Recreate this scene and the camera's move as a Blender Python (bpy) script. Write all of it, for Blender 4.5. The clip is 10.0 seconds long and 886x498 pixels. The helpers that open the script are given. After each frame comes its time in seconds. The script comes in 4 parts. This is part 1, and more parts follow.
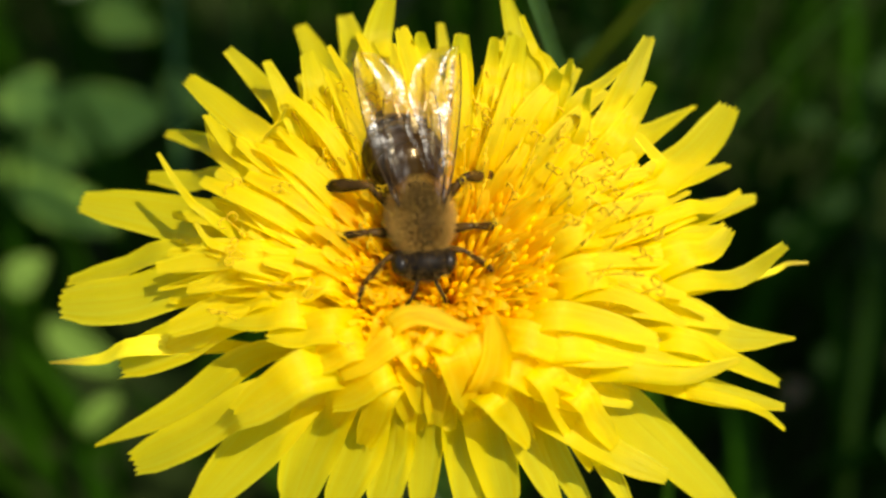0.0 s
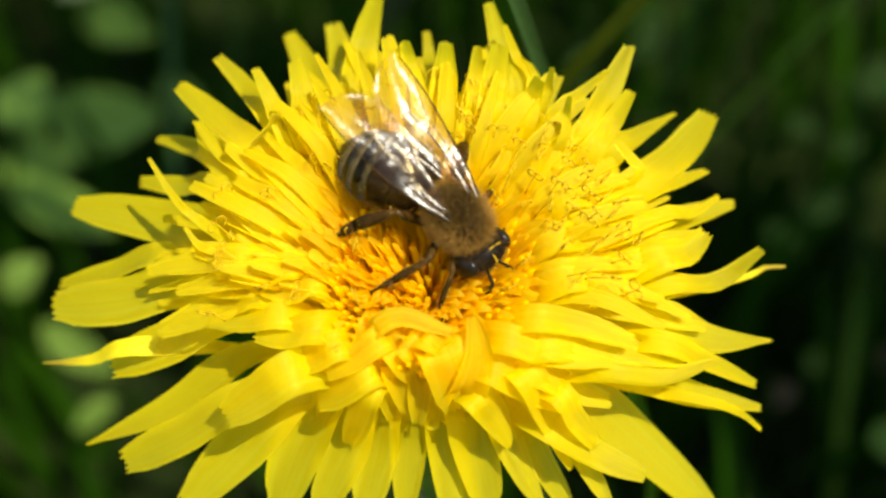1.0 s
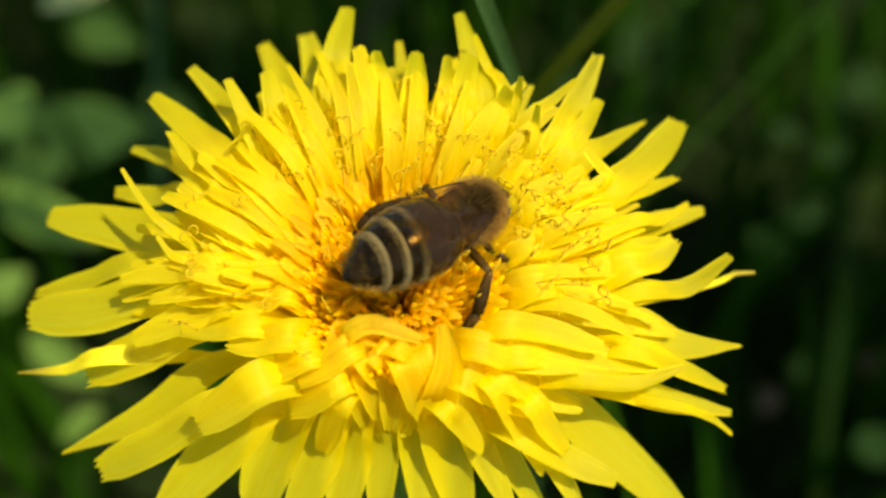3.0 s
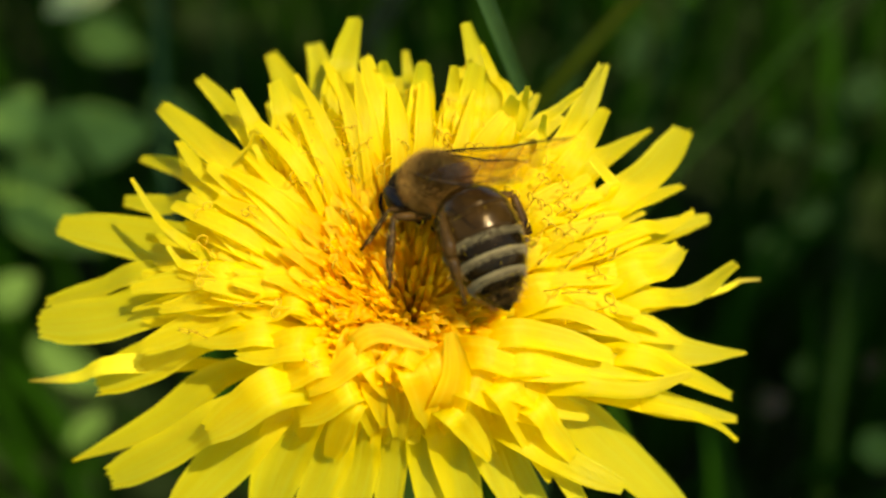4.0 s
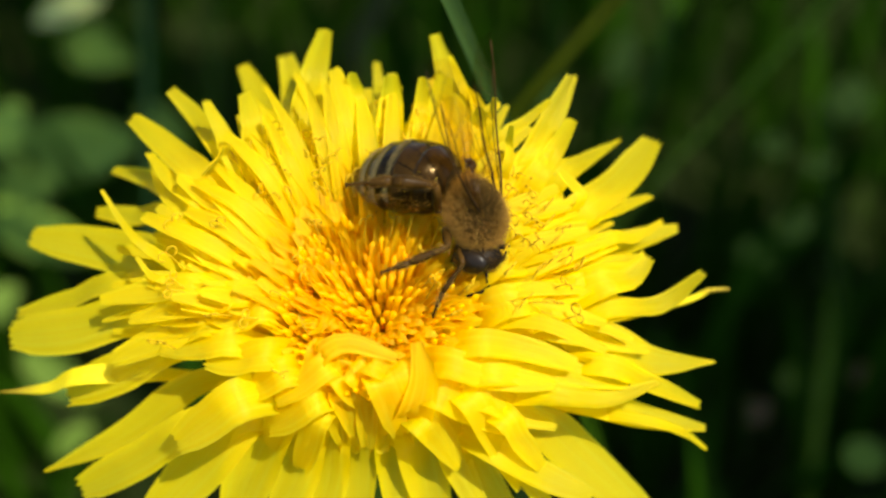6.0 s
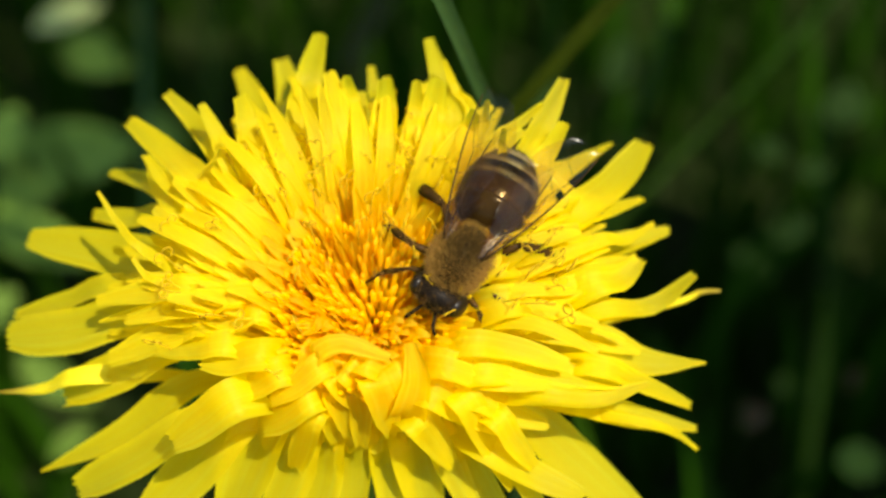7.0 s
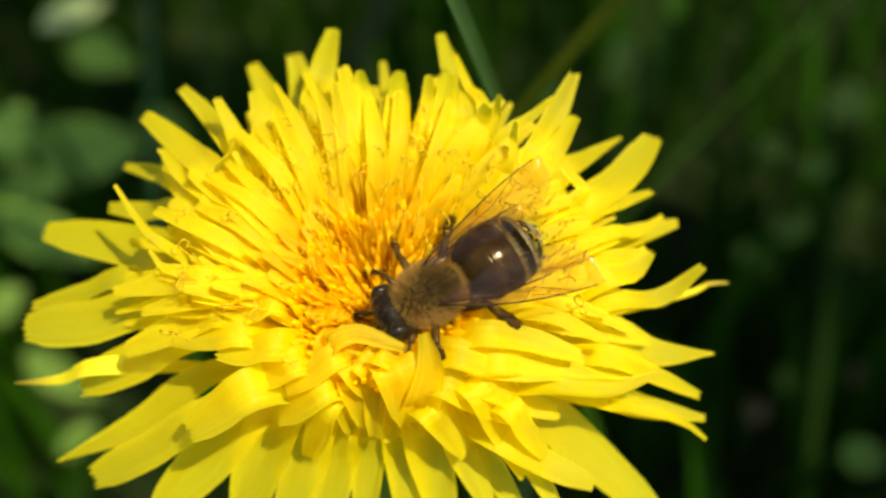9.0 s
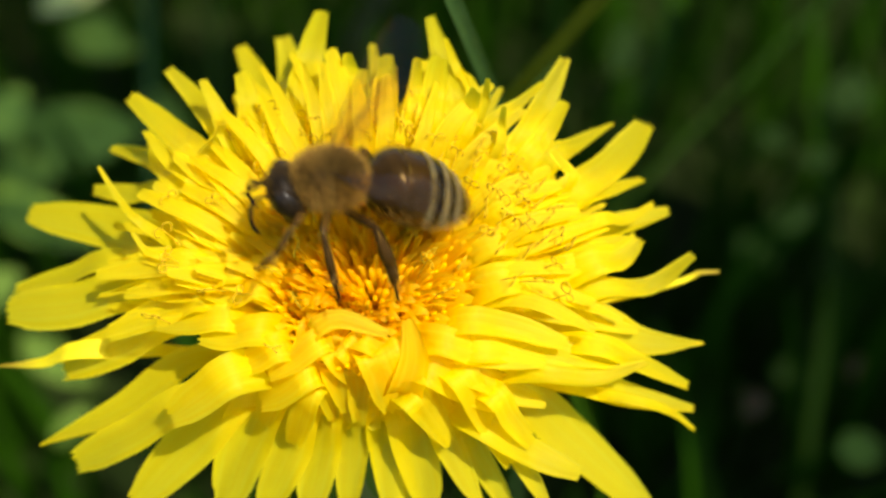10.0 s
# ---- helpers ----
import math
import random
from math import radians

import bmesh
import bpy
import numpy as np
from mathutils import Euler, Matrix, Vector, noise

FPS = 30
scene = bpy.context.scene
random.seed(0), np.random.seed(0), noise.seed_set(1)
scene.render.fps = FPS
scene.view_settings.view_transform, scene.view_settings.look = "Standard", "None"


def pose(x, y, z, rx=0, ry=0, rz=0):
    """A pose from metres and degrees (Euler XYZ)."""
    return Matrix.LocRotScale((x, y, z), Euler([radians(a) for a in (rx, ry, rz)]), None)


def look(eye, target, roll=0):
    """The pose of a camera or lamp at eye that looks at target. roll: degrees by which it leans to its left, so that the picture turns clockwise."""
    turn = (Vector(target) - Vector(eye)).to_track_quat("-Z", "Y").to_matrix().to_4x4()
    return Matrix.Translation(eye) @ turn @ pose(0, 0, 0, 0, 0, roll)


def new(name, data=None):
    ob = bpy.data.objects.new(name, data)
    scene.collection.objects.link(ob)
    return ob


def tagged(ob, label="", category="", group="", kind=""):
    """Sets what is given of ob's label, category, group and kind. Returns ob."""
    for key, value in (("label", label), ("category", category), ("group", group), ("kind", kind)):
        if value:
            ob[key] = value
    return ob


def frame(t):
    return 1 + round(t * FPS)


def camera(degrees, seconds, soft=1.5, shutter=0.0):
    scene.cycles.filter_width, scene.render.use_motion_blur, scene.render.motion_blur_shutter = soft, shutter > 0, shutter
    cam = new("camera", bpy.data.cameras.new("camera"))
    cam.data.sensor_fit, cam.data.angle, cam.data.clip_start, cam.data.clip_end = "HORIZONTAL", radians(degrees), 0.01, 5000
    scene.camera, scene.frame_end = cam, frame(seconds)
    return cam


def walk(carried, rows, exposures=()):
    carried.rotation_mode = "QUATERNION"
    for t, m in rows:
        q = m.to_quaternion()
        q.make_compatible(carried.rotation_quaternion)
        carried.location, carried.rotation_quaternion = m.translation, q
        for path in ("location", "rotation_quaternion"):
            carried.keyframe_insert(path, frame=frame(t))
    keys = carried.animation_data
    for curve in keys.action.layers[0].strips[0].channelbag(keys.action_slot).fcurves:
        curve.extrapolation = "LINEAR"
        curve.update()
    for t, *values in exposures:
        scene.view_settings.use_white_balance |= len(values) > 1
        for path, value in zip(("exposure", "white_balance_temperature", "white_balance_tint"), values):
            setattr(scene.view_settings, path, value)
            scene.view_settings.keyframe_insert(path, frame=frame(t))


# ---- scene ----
# ---- the camera and its way ----
cam = camera(40, 10.0, soft=2.6, shutter=0.3)
cam.data.dof.use_dof, cam.data.dof.focus_distance, cam.data.dof.aperture_fstop = True, 0.0685, 20
PATH = [
    (0, 0.000400, -0.046447, 0.165513, 42.000, 0.000, 0.000),
    (0.5, 0.001281, -0.046923, 0.165868, 41.933, -0.201, -0.017),
    (1, 0.001195, -0.047483, 0.166777, 42.109, -0.147, 0.022),
    (1.5, 0.001571, -0.048072, 0.167107, 42.270, -0.166, -0.169),
    (2, 0.001790, -0.048240, 0.166946, 42.456, -0.175, -0.171),
    (2.5, 0.002704, -0.048233, 0.166580, 42.541, -0.165, -0.393),
    (2.7, 0.002460, -0.047829, 0.166951, 42.541, -0.165, -0.393),
    (3.8, 0.002784, -0.048427, 0.167380, 42.621, 0.036, -0.440),
    (4, 0.002205, -0.047978, 0.167793, 42.621, 0.036, -0.440),
    (4.5, 0.001750, -0.047934, 0.167830, 42.806, 0.142, -0.464),
    (5, 0.002326, -0.047738, 0.168012, 42.915, 0.146, -0.480),
    (5.5, 0.003028, -0.047657, 0.168331, 42.968, 0.059, -0.639),
    (5.7, 0.003913, -0.047769, 0.168227, 42.968, 0.059, -0.639),
    (6.8, 0.003757, -0.049233, 0.168069, 43.389, -0.013, -0.636),
    (7, 0.004215, -0.048901, 0.168383, 43.389, -0.013, -0.636),
    (7.5, 0.004011, -0.048816, 0.168614, 43.227, -0.004, -0.472),
    (8, 0.003539, -0.049399, 0.168797, 43.203, 0.007, -0.597),
    (8.5, 0.003344, -0.049733, 0.168952, 43.286, -0.073, -0.675),
    (9, 0.003400, -0.049865, 0.168821, 43.341, -0.045, -0.685),
    (9.5, 0.003759, -0.049743, 0.168759, 43.433, -0.038, -0.690),
    (10, 0.004496, -0.049490, 0.168025, 42.881, -0.247, -0.118),
]
walk(cam, [(t, pose(x, y, z, rx, ry, rz)) for t, x, y, z, rx, ry, rz in PATH], exposures=((0, 0.80, 6900, 6), (10, 0.87, 6900, 7)))

# ---- daylight ----
SUN = Vector((0.40, -0.25, 0.88)).normalized()      # towards the sun
world = bpy.data.worlds.new("world")
scene.world = world
world.use_nodes = True
sky = world.node_tree.nodes.new("ShaderNodeTexSky")
sky.sky_type, sky.sun_disc = "NISHITA", False
sky.sun_elevation, sky.sun_rotation = math.asin(SUN.z), math.atan2(SUN.x, SUN.y)
world.node_tree.links.new(sky.outputs[0], world.node_tree.nodes["Background"].inputs[0])
world.node_tree.nodes["Background"].inputs[1].default_value = 0.145
sun = new("sun", bpy.data.lights.new("sun", "SUN"))
sun.data.energy, sun.data.angle, sun.data.color = 4.6, radians(0.55), (1.0, 0.95, 0.86)
sun.matrix_world = look(SUN, (0, 0, 0))

# ---- materials ----
def graph(name):
    m = bpy.data.materials.new(name)
    m.use_nodes = True
    n, k = m.node_tree.nodes, m.node_tree.links
    return m, n, k, n["Principled BSDF"], n["Material Output"]


def noise_tex(n, k, scale, detail=3.0, coords="Object", stretch=None):
    c = n.new("ShaderNodeTexCoord")
    t = n.new("ShaderNodeTexNoise")
    t.inputs["Scale"].default_value, t.inputs["Detail"].default_value = scale, detail
    if stretch:
        mp = n.new("ShaderNodeMapping")
        mp.inputs["Scale"].default_value = stretch
        k.new(c.outputs[coords], mp.inputs[0])
        k.new(mp.outputs[0], t.inputs["Vector"])
    else:
        k.new(c.outputs[coords], t.inputs["Vector"])
    return t


def ramp(n, k, src, stops):
    r = n.new("ShaderNodeValToRGB")
    while len(r.color_ramp.elements) < len(stops):
        r.color_ramp.elements.new(0.5)
    for e, (at, c) in zip(r.color_ramp.elements, stops):
        e.position, e.color = at, (*c, 1)
    k.new(src, r.inputs[0])
    return r


def blend(n, k, fac, a, b, how="MIX"):
    x = n.new("ShaderNodeMix")
    x.data_type, x.blend_type = "RGBA", how
    for sock, v in ((x.inputs["Factor"], fac), (x.inputs["A"], a), (x.inputs["B"], b)):
        if isinstance(v, (int, float)):
            sock.default_value = v
        elif isinstance(v, tuple):
            sock.default_value = (*v, 1)
        else:
            k.new(v, sock)
    return x.outputs["Result"]


def bumped(n, k, bsdf, height, strength, distance):
    b = n.new("ShaderNodeBump")
    b.inputs["Strength"].default_value, b.inputs["Distance"].default_value = strength, distance
    k.new(height, b.inputs["Height"])
    for s in bsdf if isinstance(bsdf, list) else [bsdf]:
        k.new(b.outputs[0], s.inputs["Normal"])


def petal_material(name, tip, root, through_light, end=None, heart=0.0):
    """Thin petal tissue: pigment from root to tip, long nerves, light passing through. Towards the flower's heart the
    orange of shade between florets is put into the colour.
    """
    m, n, k, p, out = graph(name)
    uv = n.new("ShaderNodeUVMap")
    xyz = n.new("ShaderNodeSeparateXYZ")
    k.new(uv.outputs[0], xyz.inputs[0])
    along = ramp(n, k, xyz.outputs["Y"], [(0.0, root), (0.58, tip), (0.84, tip), (0.94, end or tip)]).outputs[0]
    # deeper orange round the heart: bounced light in shaded gaps, painted into the colour
    if heart:
        at = n.new("ShaderNodeTexCoord")
        span = n.new("ShaderNodeVectorMath")
        span.operation = "DISTANCE"
        span.inputs[1].default_value = (0.0, 0.0012, 0.0095)
        k.new(at.outputs["Object"], span.inputs[0])
        scaled = n.new("ShaderNodeMath")
        scaled.operation = "MULTIPLY"
        scaled.inputs[1].default_value = 100.0
        k.new(span.outputs["Value"], scaled.inputs[0])
        deep = ramp(n, k, scaled.outputs[0], [(0.18, (heart,) * 3), (0.84, (0, 0, 0))])
        along = blend(n, k, deep.outputs[0], along, (0.985, 0.47, 0.004))
    lines = noise_tex(n, k, 1.0, 2.0, "UV", (24, 1.1, 1))
    broad = noise_tex(n, k, 1.0, 1.0, "UV", (7, 0.8, 1))
    grain = noise_tex(n, k, 2600, 3.0)
    info = n.new("ShaderNodeObjectInfo")
    c = blend(n, k, ramp(n, k, lines.outputs[0], [(0.38, (0, 0, 0)), (0.66, (0.5,) * 3)]).outputs[0], along, (0.955, 0.72, 0.008))
    c = blend(n, k, ramp(n, k, broad.outputs[0], [(0.48, (0, 0, 0)), (0.70, (0.55,) * 3)]).outputs[0], c, (0.97, 0.90, 0.05))
    c = blend(n, k, ramp(n, k, grain.outputs[0], [(0.4, (0, 0, 0)), (0.75, (0.18,) * 3)]).outputs[0], c, (0.96, 0.85, 0.03))
    c = blend(n, k, ramp(n, k, info.outputs["Random"], [(0.0, (0, 0, 0)), (1.0, (0.22,) * 3)]).outputs[0], c, (0.955, 0.74, 0.008))
    k.new(c, p.inputs["Base Color"])
    p.inputs["Roughness"].default_value = 0.46
    p.inputs["Specular IOR Level"].default_value = 0.28
    tr = n.new("ShaderNodeBsdfTranslucent")
    k.new(c, tr.inputs[0])
    bumped(n, k, p, lines.outputs[0], 0.5, 0.0002)
    mix = n.new("ShaderNodeMixShader")
    mix.inputs[0].default_value = through_light
    k.new(p.outputs[0], mix.inputs[1])
    k.new(tr.outputs[0], mix.inputs[2])
    k.new(mix.outputs[0], out.inputs[0])
    return m


def leaf_material(name, a, b, scale, through_light=0.25, rough=0.5):
    m, n, k, p, out = graph(name)
    g = noise_tex(n, k, scale, 4.0)
    f = noise_tex(n, k, scale * 9, 2.0)
    info = n.new("ShaderNodeObjectInfo")
    c = ramp(n, k, g.outputs[0], [(0.3, a), (0.7, b)]).outputs[0]
    c = blend(n, k, ramp(n, k, f.outputs[0], [(0.45, (0, 0, 0)), (0.8, (0.35,) * 3)]).outputs[0], c, tuple(v * 1.5 for v in b))
    c = blend(n, k, ramp(n, k, info.outputs["Random"], [(0.0, (0, 0, 0)), (1.0, (0.4,) * 3)]).outputs[0], c, tuple(v * 0.6 for v in a))
    k.new(c, p.inputs["Base Color"])
    p.inputs["Roughness"].default_value = rough
    p.inputs["Specular IOR Level"].default_value = 0.03
    tr = n.new("ShaderNodeBsdfTranslucent")
    k.new(c, tr.inputs[0])
    bumped(n, k, [p, tr], f.outputs[0], 0.4, 0.0002)
    mix = n.new("ShaderNodeMixShader")
    mix.inputs[0].default_value = through_light
    k.new(p.outputs[0], mix.inputs[1])
    k.new(tr.outputs[0], mix.inputs[2])
    k.new(mix.outputs[0], out.inputs[0])
    return m


def solid_material(name, a, b, scale, rough=0.5, bump=0.3, depth=0.00005, spec=0.5, coat=0.0, sheen=(1, 1, 1, 1)):
    m, n, k, p, out = graph(name)
    g = noise_tex(n, k, scale, 4.0)
    f = noise_tex(n, k, scale * 6, 3.0)
    c = ramp(n, k, g.outputs[0], [(0.32, a), (0.68, b)]).outputs[0]
    k.new(c, p.inputs["Base Color"])
    r = ramp(n, k, f.outputs[0], [(0.3, (rough * 0.75,) * 3), (0.7, (min(1, rough * 1.25),) * 3)])
    k.new(r.outputs[0], p.inputs["Roughness"])
    p.inputs["Specular IOR Level"].default_value = spec
    p.inputs["Specular Tint"].default_value = sheen
    p.inputs["Coat Weight"].default_value, p.inputs["Coat Roughness"].default_value = coat, 0.09
    bumped(n, k, p, f.outputs[0], bump, depth)
    return m


def wing_material(name):
    """Clear, slightly amber membrane with a wrinkled gloss."""
    m, n, k, p, out = graph(name)
    g = noise_tex(n, k, 900, 3.0)
    clear = n.new("ShaderNodeBsdfTransparent")
    k.new(ramp(n, k, g.outputs[0], [(0.3, (0.94, 0.88, 0.73)), (0.7, (0.86, 0.76, 0.56))]).outputs[0], clear.inputs[0])
    gloss = n.new("ShaderNodeBsdfGlossy")
    gloss.inputs["Roughness"].default_value = 0.24
    gloss.inputs["Color"].default_value = (1, 0.99, 0.97, 1)
    bumped(n, k, gloss, noise_tex(n, k, 1500, 3.0).outputs[0], 0.45, 0.00012)
    mix = n.new("ShaderNodeMixShader")
    mix.inputs[0].default_value = 0.014
    k.new(clear.outputs[0], mix.inputs[1])
    k.new(gloss.outputs[0], mix.inputs[2])
    k.new(mix.outputs[0], out.inputs[0])
    return m


PETAL = petal_material("petal_yellow", (0.955, 0.81, 0.014), (0.98, 0.60, 0.006), 0.76, None, 0.70)
YOUNG = petal_material("petal_orange", (0.985, 0.70, 0.008), (0.985, 0.50, 0.003), 0.80, None, 0.78)
STRAW = petal_material("anther_orange", (0.985, 0.65, 0.010), (0.985, 0.50, 0.004), 0.82)
DRY = petal_material("petal_withered", (0.955, 0.80, 0.02), (0.96, 0.70, 0.008), 0.5, (0.22, 0.11, 0.035))
STYLE = solid_material("style_ochre", (0.42, 0.25, 0.004), (0.60, 0.38, 0.008), 1500, 0.7, 0.3, 0.00005, 0.15)
BRACT = leaf_material("bract_green", (0.045, 0.09, 0.012), (0.07, 0.13, 0.02), 300, 0.15)
STEM = solid_material("scape_green", (0.10, 0.15, 0.035), (0.19, 0.17, 0.06), 160, 0.45, 0.3, 0.0002)
# near-black soil: the shade between the leaves is put into its colour
SHADED_SOIL = solid_material("soil", (0.007, 0.013, 0.0022), (0.015, 0.022, 0.004), 60, 0.9, 0.8, 0.004, 0.05)
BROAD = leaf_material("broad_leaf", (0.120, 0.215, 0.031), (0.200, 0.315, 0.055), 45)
# sunlit copy of the leaf: the sunlight is raised into its pale colour
LEAF_SUNLIT = leaf_material("leaf_sunlit", (0.42, 0.48, 0.15), (0.58, 0.62, 0.24), 45)
# grass green darkened well below fresh foliage, so the colour carries the shade
GRASS = leaf_material("grass_green_shaded", (0.009, 0.037, 0.0012), (0.021, 0.060, 0.0022), 40)
GREY_GRASS = leaf_material("grass_bluish", (0.030, 0.070, 0.017), (0.046, 0.090, 0.025), 120, 0.2, 0.4)
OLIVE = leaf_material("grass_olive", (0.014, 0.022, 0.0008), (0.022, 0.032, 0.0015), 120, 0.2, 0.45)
# single blades behind the flower, also darkened in colour to stand for shade
GRASS_SHADED = leaf_material("grass_shaded", (0.013, 0.040, 0.0016), (0.024, 0.058, 0.0032), 60)
GRASS_PALE = leaf_material("grass_pale", (0.075, 0.145, 0.011), (0.105, 0.185, 0.018), 60)
# darker copy of the broad leaf, with the shade put into its green
LEAF_SHADED = leaf_material("leaf_bluish_shaded", (0.085, 0.145, 0.021), (0.135, 0.205, 0.038), 90)
DRY_GRASS = leaf_material("grass_dry", (0.16, 0.11, 0.06), (0.24, 0.17, 0.09), 80, 0.15, 0.7)
SHELL = solid_material("bee_shell", (0.004, 0.0024, 0.0009), (0.010, 0.0056, 0.0016), 900, 0.17, 0.3, 0.00003, 0.16, 0.0, (1.0, 0.76, 0.45, 1))
AMBER = solid_material("bee_amber_shell", (0.014, 0.007, 0.0015), (0.030, 0.015, 0.003), 800, 0.2, 0.3, 0.00003, 0.16, 0.0, (1.0, 0.76, 0.45, 1))
DARK = solid_material("bee_dark", (0.010, 0.007, 0.003), (0.026, 0.016, 0.006), 1200, 0.55, 0.5, 0.00004, 0.03)
FACE = solid_material("bee_face", (0.004, 0.003, 0.002), (0.013, 0.008, 0.004), 1200, 0.5, 0.5, 0.00004, 0.06)
POLLEN = solid_material("pollen", (0.75, 0.48, 0.02), (0.85, 0.60, 0.05), 900, 0.8, 0.2, 0.00001, 0.1)
EYE = solid_material("bee_eye", (0.006, 0.004, 0.002), (0.016, 0.010, 0.005), 2500, 0.34, 0.3, 0.00001, 0.2)
LEG = solid_material("bee_leg", (0.016, 0.008, 0.0015), (0.060, 0.029, 0.005), 900, 0.4, 0.4, 0.00003, 0.04, 0.06)
HAIR = leaf_material("bee_hair", (0.30, 0.170, 0.034), (0.47, 0.280, 0.068), 500, 0.45, 0.6)
DARK_HAIR = leaf_material("bee_dark_hair", (0.105, 0.060, 0.015), (0.205, 0.120, 0.033), 500, 0.4, 0.6)
BAND = solid_material("bee_band_hair", (0.120, 0.092, 0.038), (0.230, 0.178, 0.078), 700, 0.75, 0.3, 0.00004, 0.08)
WING = wing_material("wing_membrane")
VEIN = solid_material("wing_vein", (0.018, 0.009, 0.002), (0.045, 0.023, 0.006), 900, 0.5, 0.0, 0.00005, 0.08)

# ---- helpers for meshes; lengths below are millimetres ----
def mesh_of(name, verts, faces, material, uvs=None, smooth=True):
    me = bpy.data.meshes.new(name)
    me.from_pydata([(x * 0.001, y * 0.001, z * 0.001) for x, y, z in verts], [], faces)
    me.materials.append(material)
    if smooth:
        me.polygons.foreach_set("use_smooth", [True] * len(me.polygons))
    if uvs is not None:
        layer = me.uv_layers.new(name="UVMap")
        for loop in me.loops:
            layer.data[loop.index].uv = uvs[loop.vertex_index]
    me.update()
    return me


def part(name, mesh, parent, label="", m=None):
    ob = new(name, mesh)
    ob.parent = parent
    if m is not None:
        ob.matrix_basis = m
    return tagged(ob, label)


def grid_faces(rows, cols, closed=False):
    wide = cols if closed else cols - 1
    return [(i * cols + j, i * cols + (j + 1) % cols, (i + 1) * cols + (j + 1) % cols, (i + 1) * cols + j) for i in range(rows - 1) for j in range(wide)]


def tube(points, radii, sides=6):
    """Vertices and faces of a bent tube with rounded-off ends."""
    pts = [Vector(p) for p in points]
    verts, normal = [], None
    for i, p in enumerate(pts):
        d = (pts[min(i + 1, len(pts) - 1)] - pts[max(i - 1, 0)]).normalized()
        if normal is None:
            normal = d.orthogonal().normalized()
        normal = (normal - d * normal.dot(d)).normalized()
        other = d.cross(normal)
        for j in range(sides):
            a = 2 * math.pi * j / sides
            verts.append(p + (normal * math.cos(a) + other * math.sin(a)) * radii[i])
    faces = grid_faces(len(pts), sides, True)
    faces += [tuple(range(sides))[::-1], tuple(range((len(pts) - 1) * sides, len(pts) * sides))]
    return [tuple(v) for v in verts], faces


def join(*lumps):
    verts, faces = [], []
    for v, f in lumps:
        n = len(verts)
        verts += list(v)
        faces += [tuple(i + n for i in q) for q in f]
    return verts, faces


def lathe(profile, sides=24, squash=(1, 1), bow=lambda x: 0.0):
    """A body round the x axis from (x, radius) pairs; bow lifts its axis."""
    verts = [(x, r * squash[0] * math.cos(2 * math.pi * j / sides), bow(x) + r * squash[1] * math.sin(2 * math.pi * j / sides)) for x, r in profile for j in range(sides)]
    return verts, grid_faces(len(profile), sides, True)


def egg(cx, cy, cz, rx, ry, rz, rows=12, sides=18):
    prof = [(cx - rx * math.cos(math.pi * i / rows), math.sin(math.pi * i / rows) + 1e-3) for i in range(rows + 1)]
    return [(x, cy + r * ry * math.cos(2 * math.pi * j / sides), cz + r * rz * math.sin(2 * math.pi * j / sides)) for x, r in prof for j in range(sides)], grid_faces(rows + 1, sides, True)


def polar(az, r, h):
    return Vector((r * math.cos(radians(az)), r * math.sin(radians(az)), h))


# ---- ground and the growth behind the flower ----
def ground_mesh():
    n, verts = 90, []
    for i in range(n + 1):
        for j in range(n + 1):
            a, b = i / n * 2 - 1, j / n * 2 - 1
            x, y = 60000 * a ** 7 + 500 * a, 60000 * b ** 7 + 500 * b
            near = math.exp(-(x * x + y * y) / 400000.0)
            verts.append((x, y, near * 7 * noise.noise((x * 0.02, y * 0.02, 0)) - 3))
    return mesh_of("ground", verts, grid_faces(n + 1, n + 1), SHADED_SOIL)


tagged(new("ground", ground_mesh()), "soil under grass and leaves, shade put into its dark colour", "ground", kind="structure")


def blade(foot, tip, width, sag, fold=0.25, rows=12):
    """A grass blade from foot to tip, folded along its middle."""
    a, b = Vector(foot), Vector(tip)
    mid = (a + b) / 2 + Vector((0, 0, sag))
    across = (b - a).cross(Vector((0, 0, 1)))
    across = across.normalized() if across.length > 1e-6 else Vector((1, 0, 0))
    verts = []
    for i in range(rows):
        s = i / (rows - 1)
        c = a * (1 - s) ** 2 + mid * 2 * s * (1 - s) + b * s * s
        d = ((mid - a) * (1 - s) + (b - mid) * s).normalized()
        up = across.cross(d).normalized()
        w = width * 0.5 * (0.8 + 0.4 * s) * max(0.03, 1 - s ** 3)
        verts += [tuple(c - across * w + up * fold * w), tuple(c), tuple(c + across * w + up * fold * w)]
    return verts, grid_faces(rows, 3)


rg = random.Random(21)


def tuft(count, x0, x1, y0, y1, h0, h1, w0, w1, l0=0.2, l1=1.1):
    lumps = []
    for _ in range(count):
        x, y = rg.uniform(x0, x1), rg.uniform(y0, y1)
        h, a, lean = rg.uniform(h0, h1), rg.uniform(0, 2 * math.pi), rg.uniform(l0, l1)
        lumps.append(blade((x, y, -5), (x + math.cos(a) * lean * h, y + math.sin(a) * lean * h, h), rg.uniform(w0, w1), h * rg.uniform(0.1, 0.4), rows=6))
    return join(*lumps)


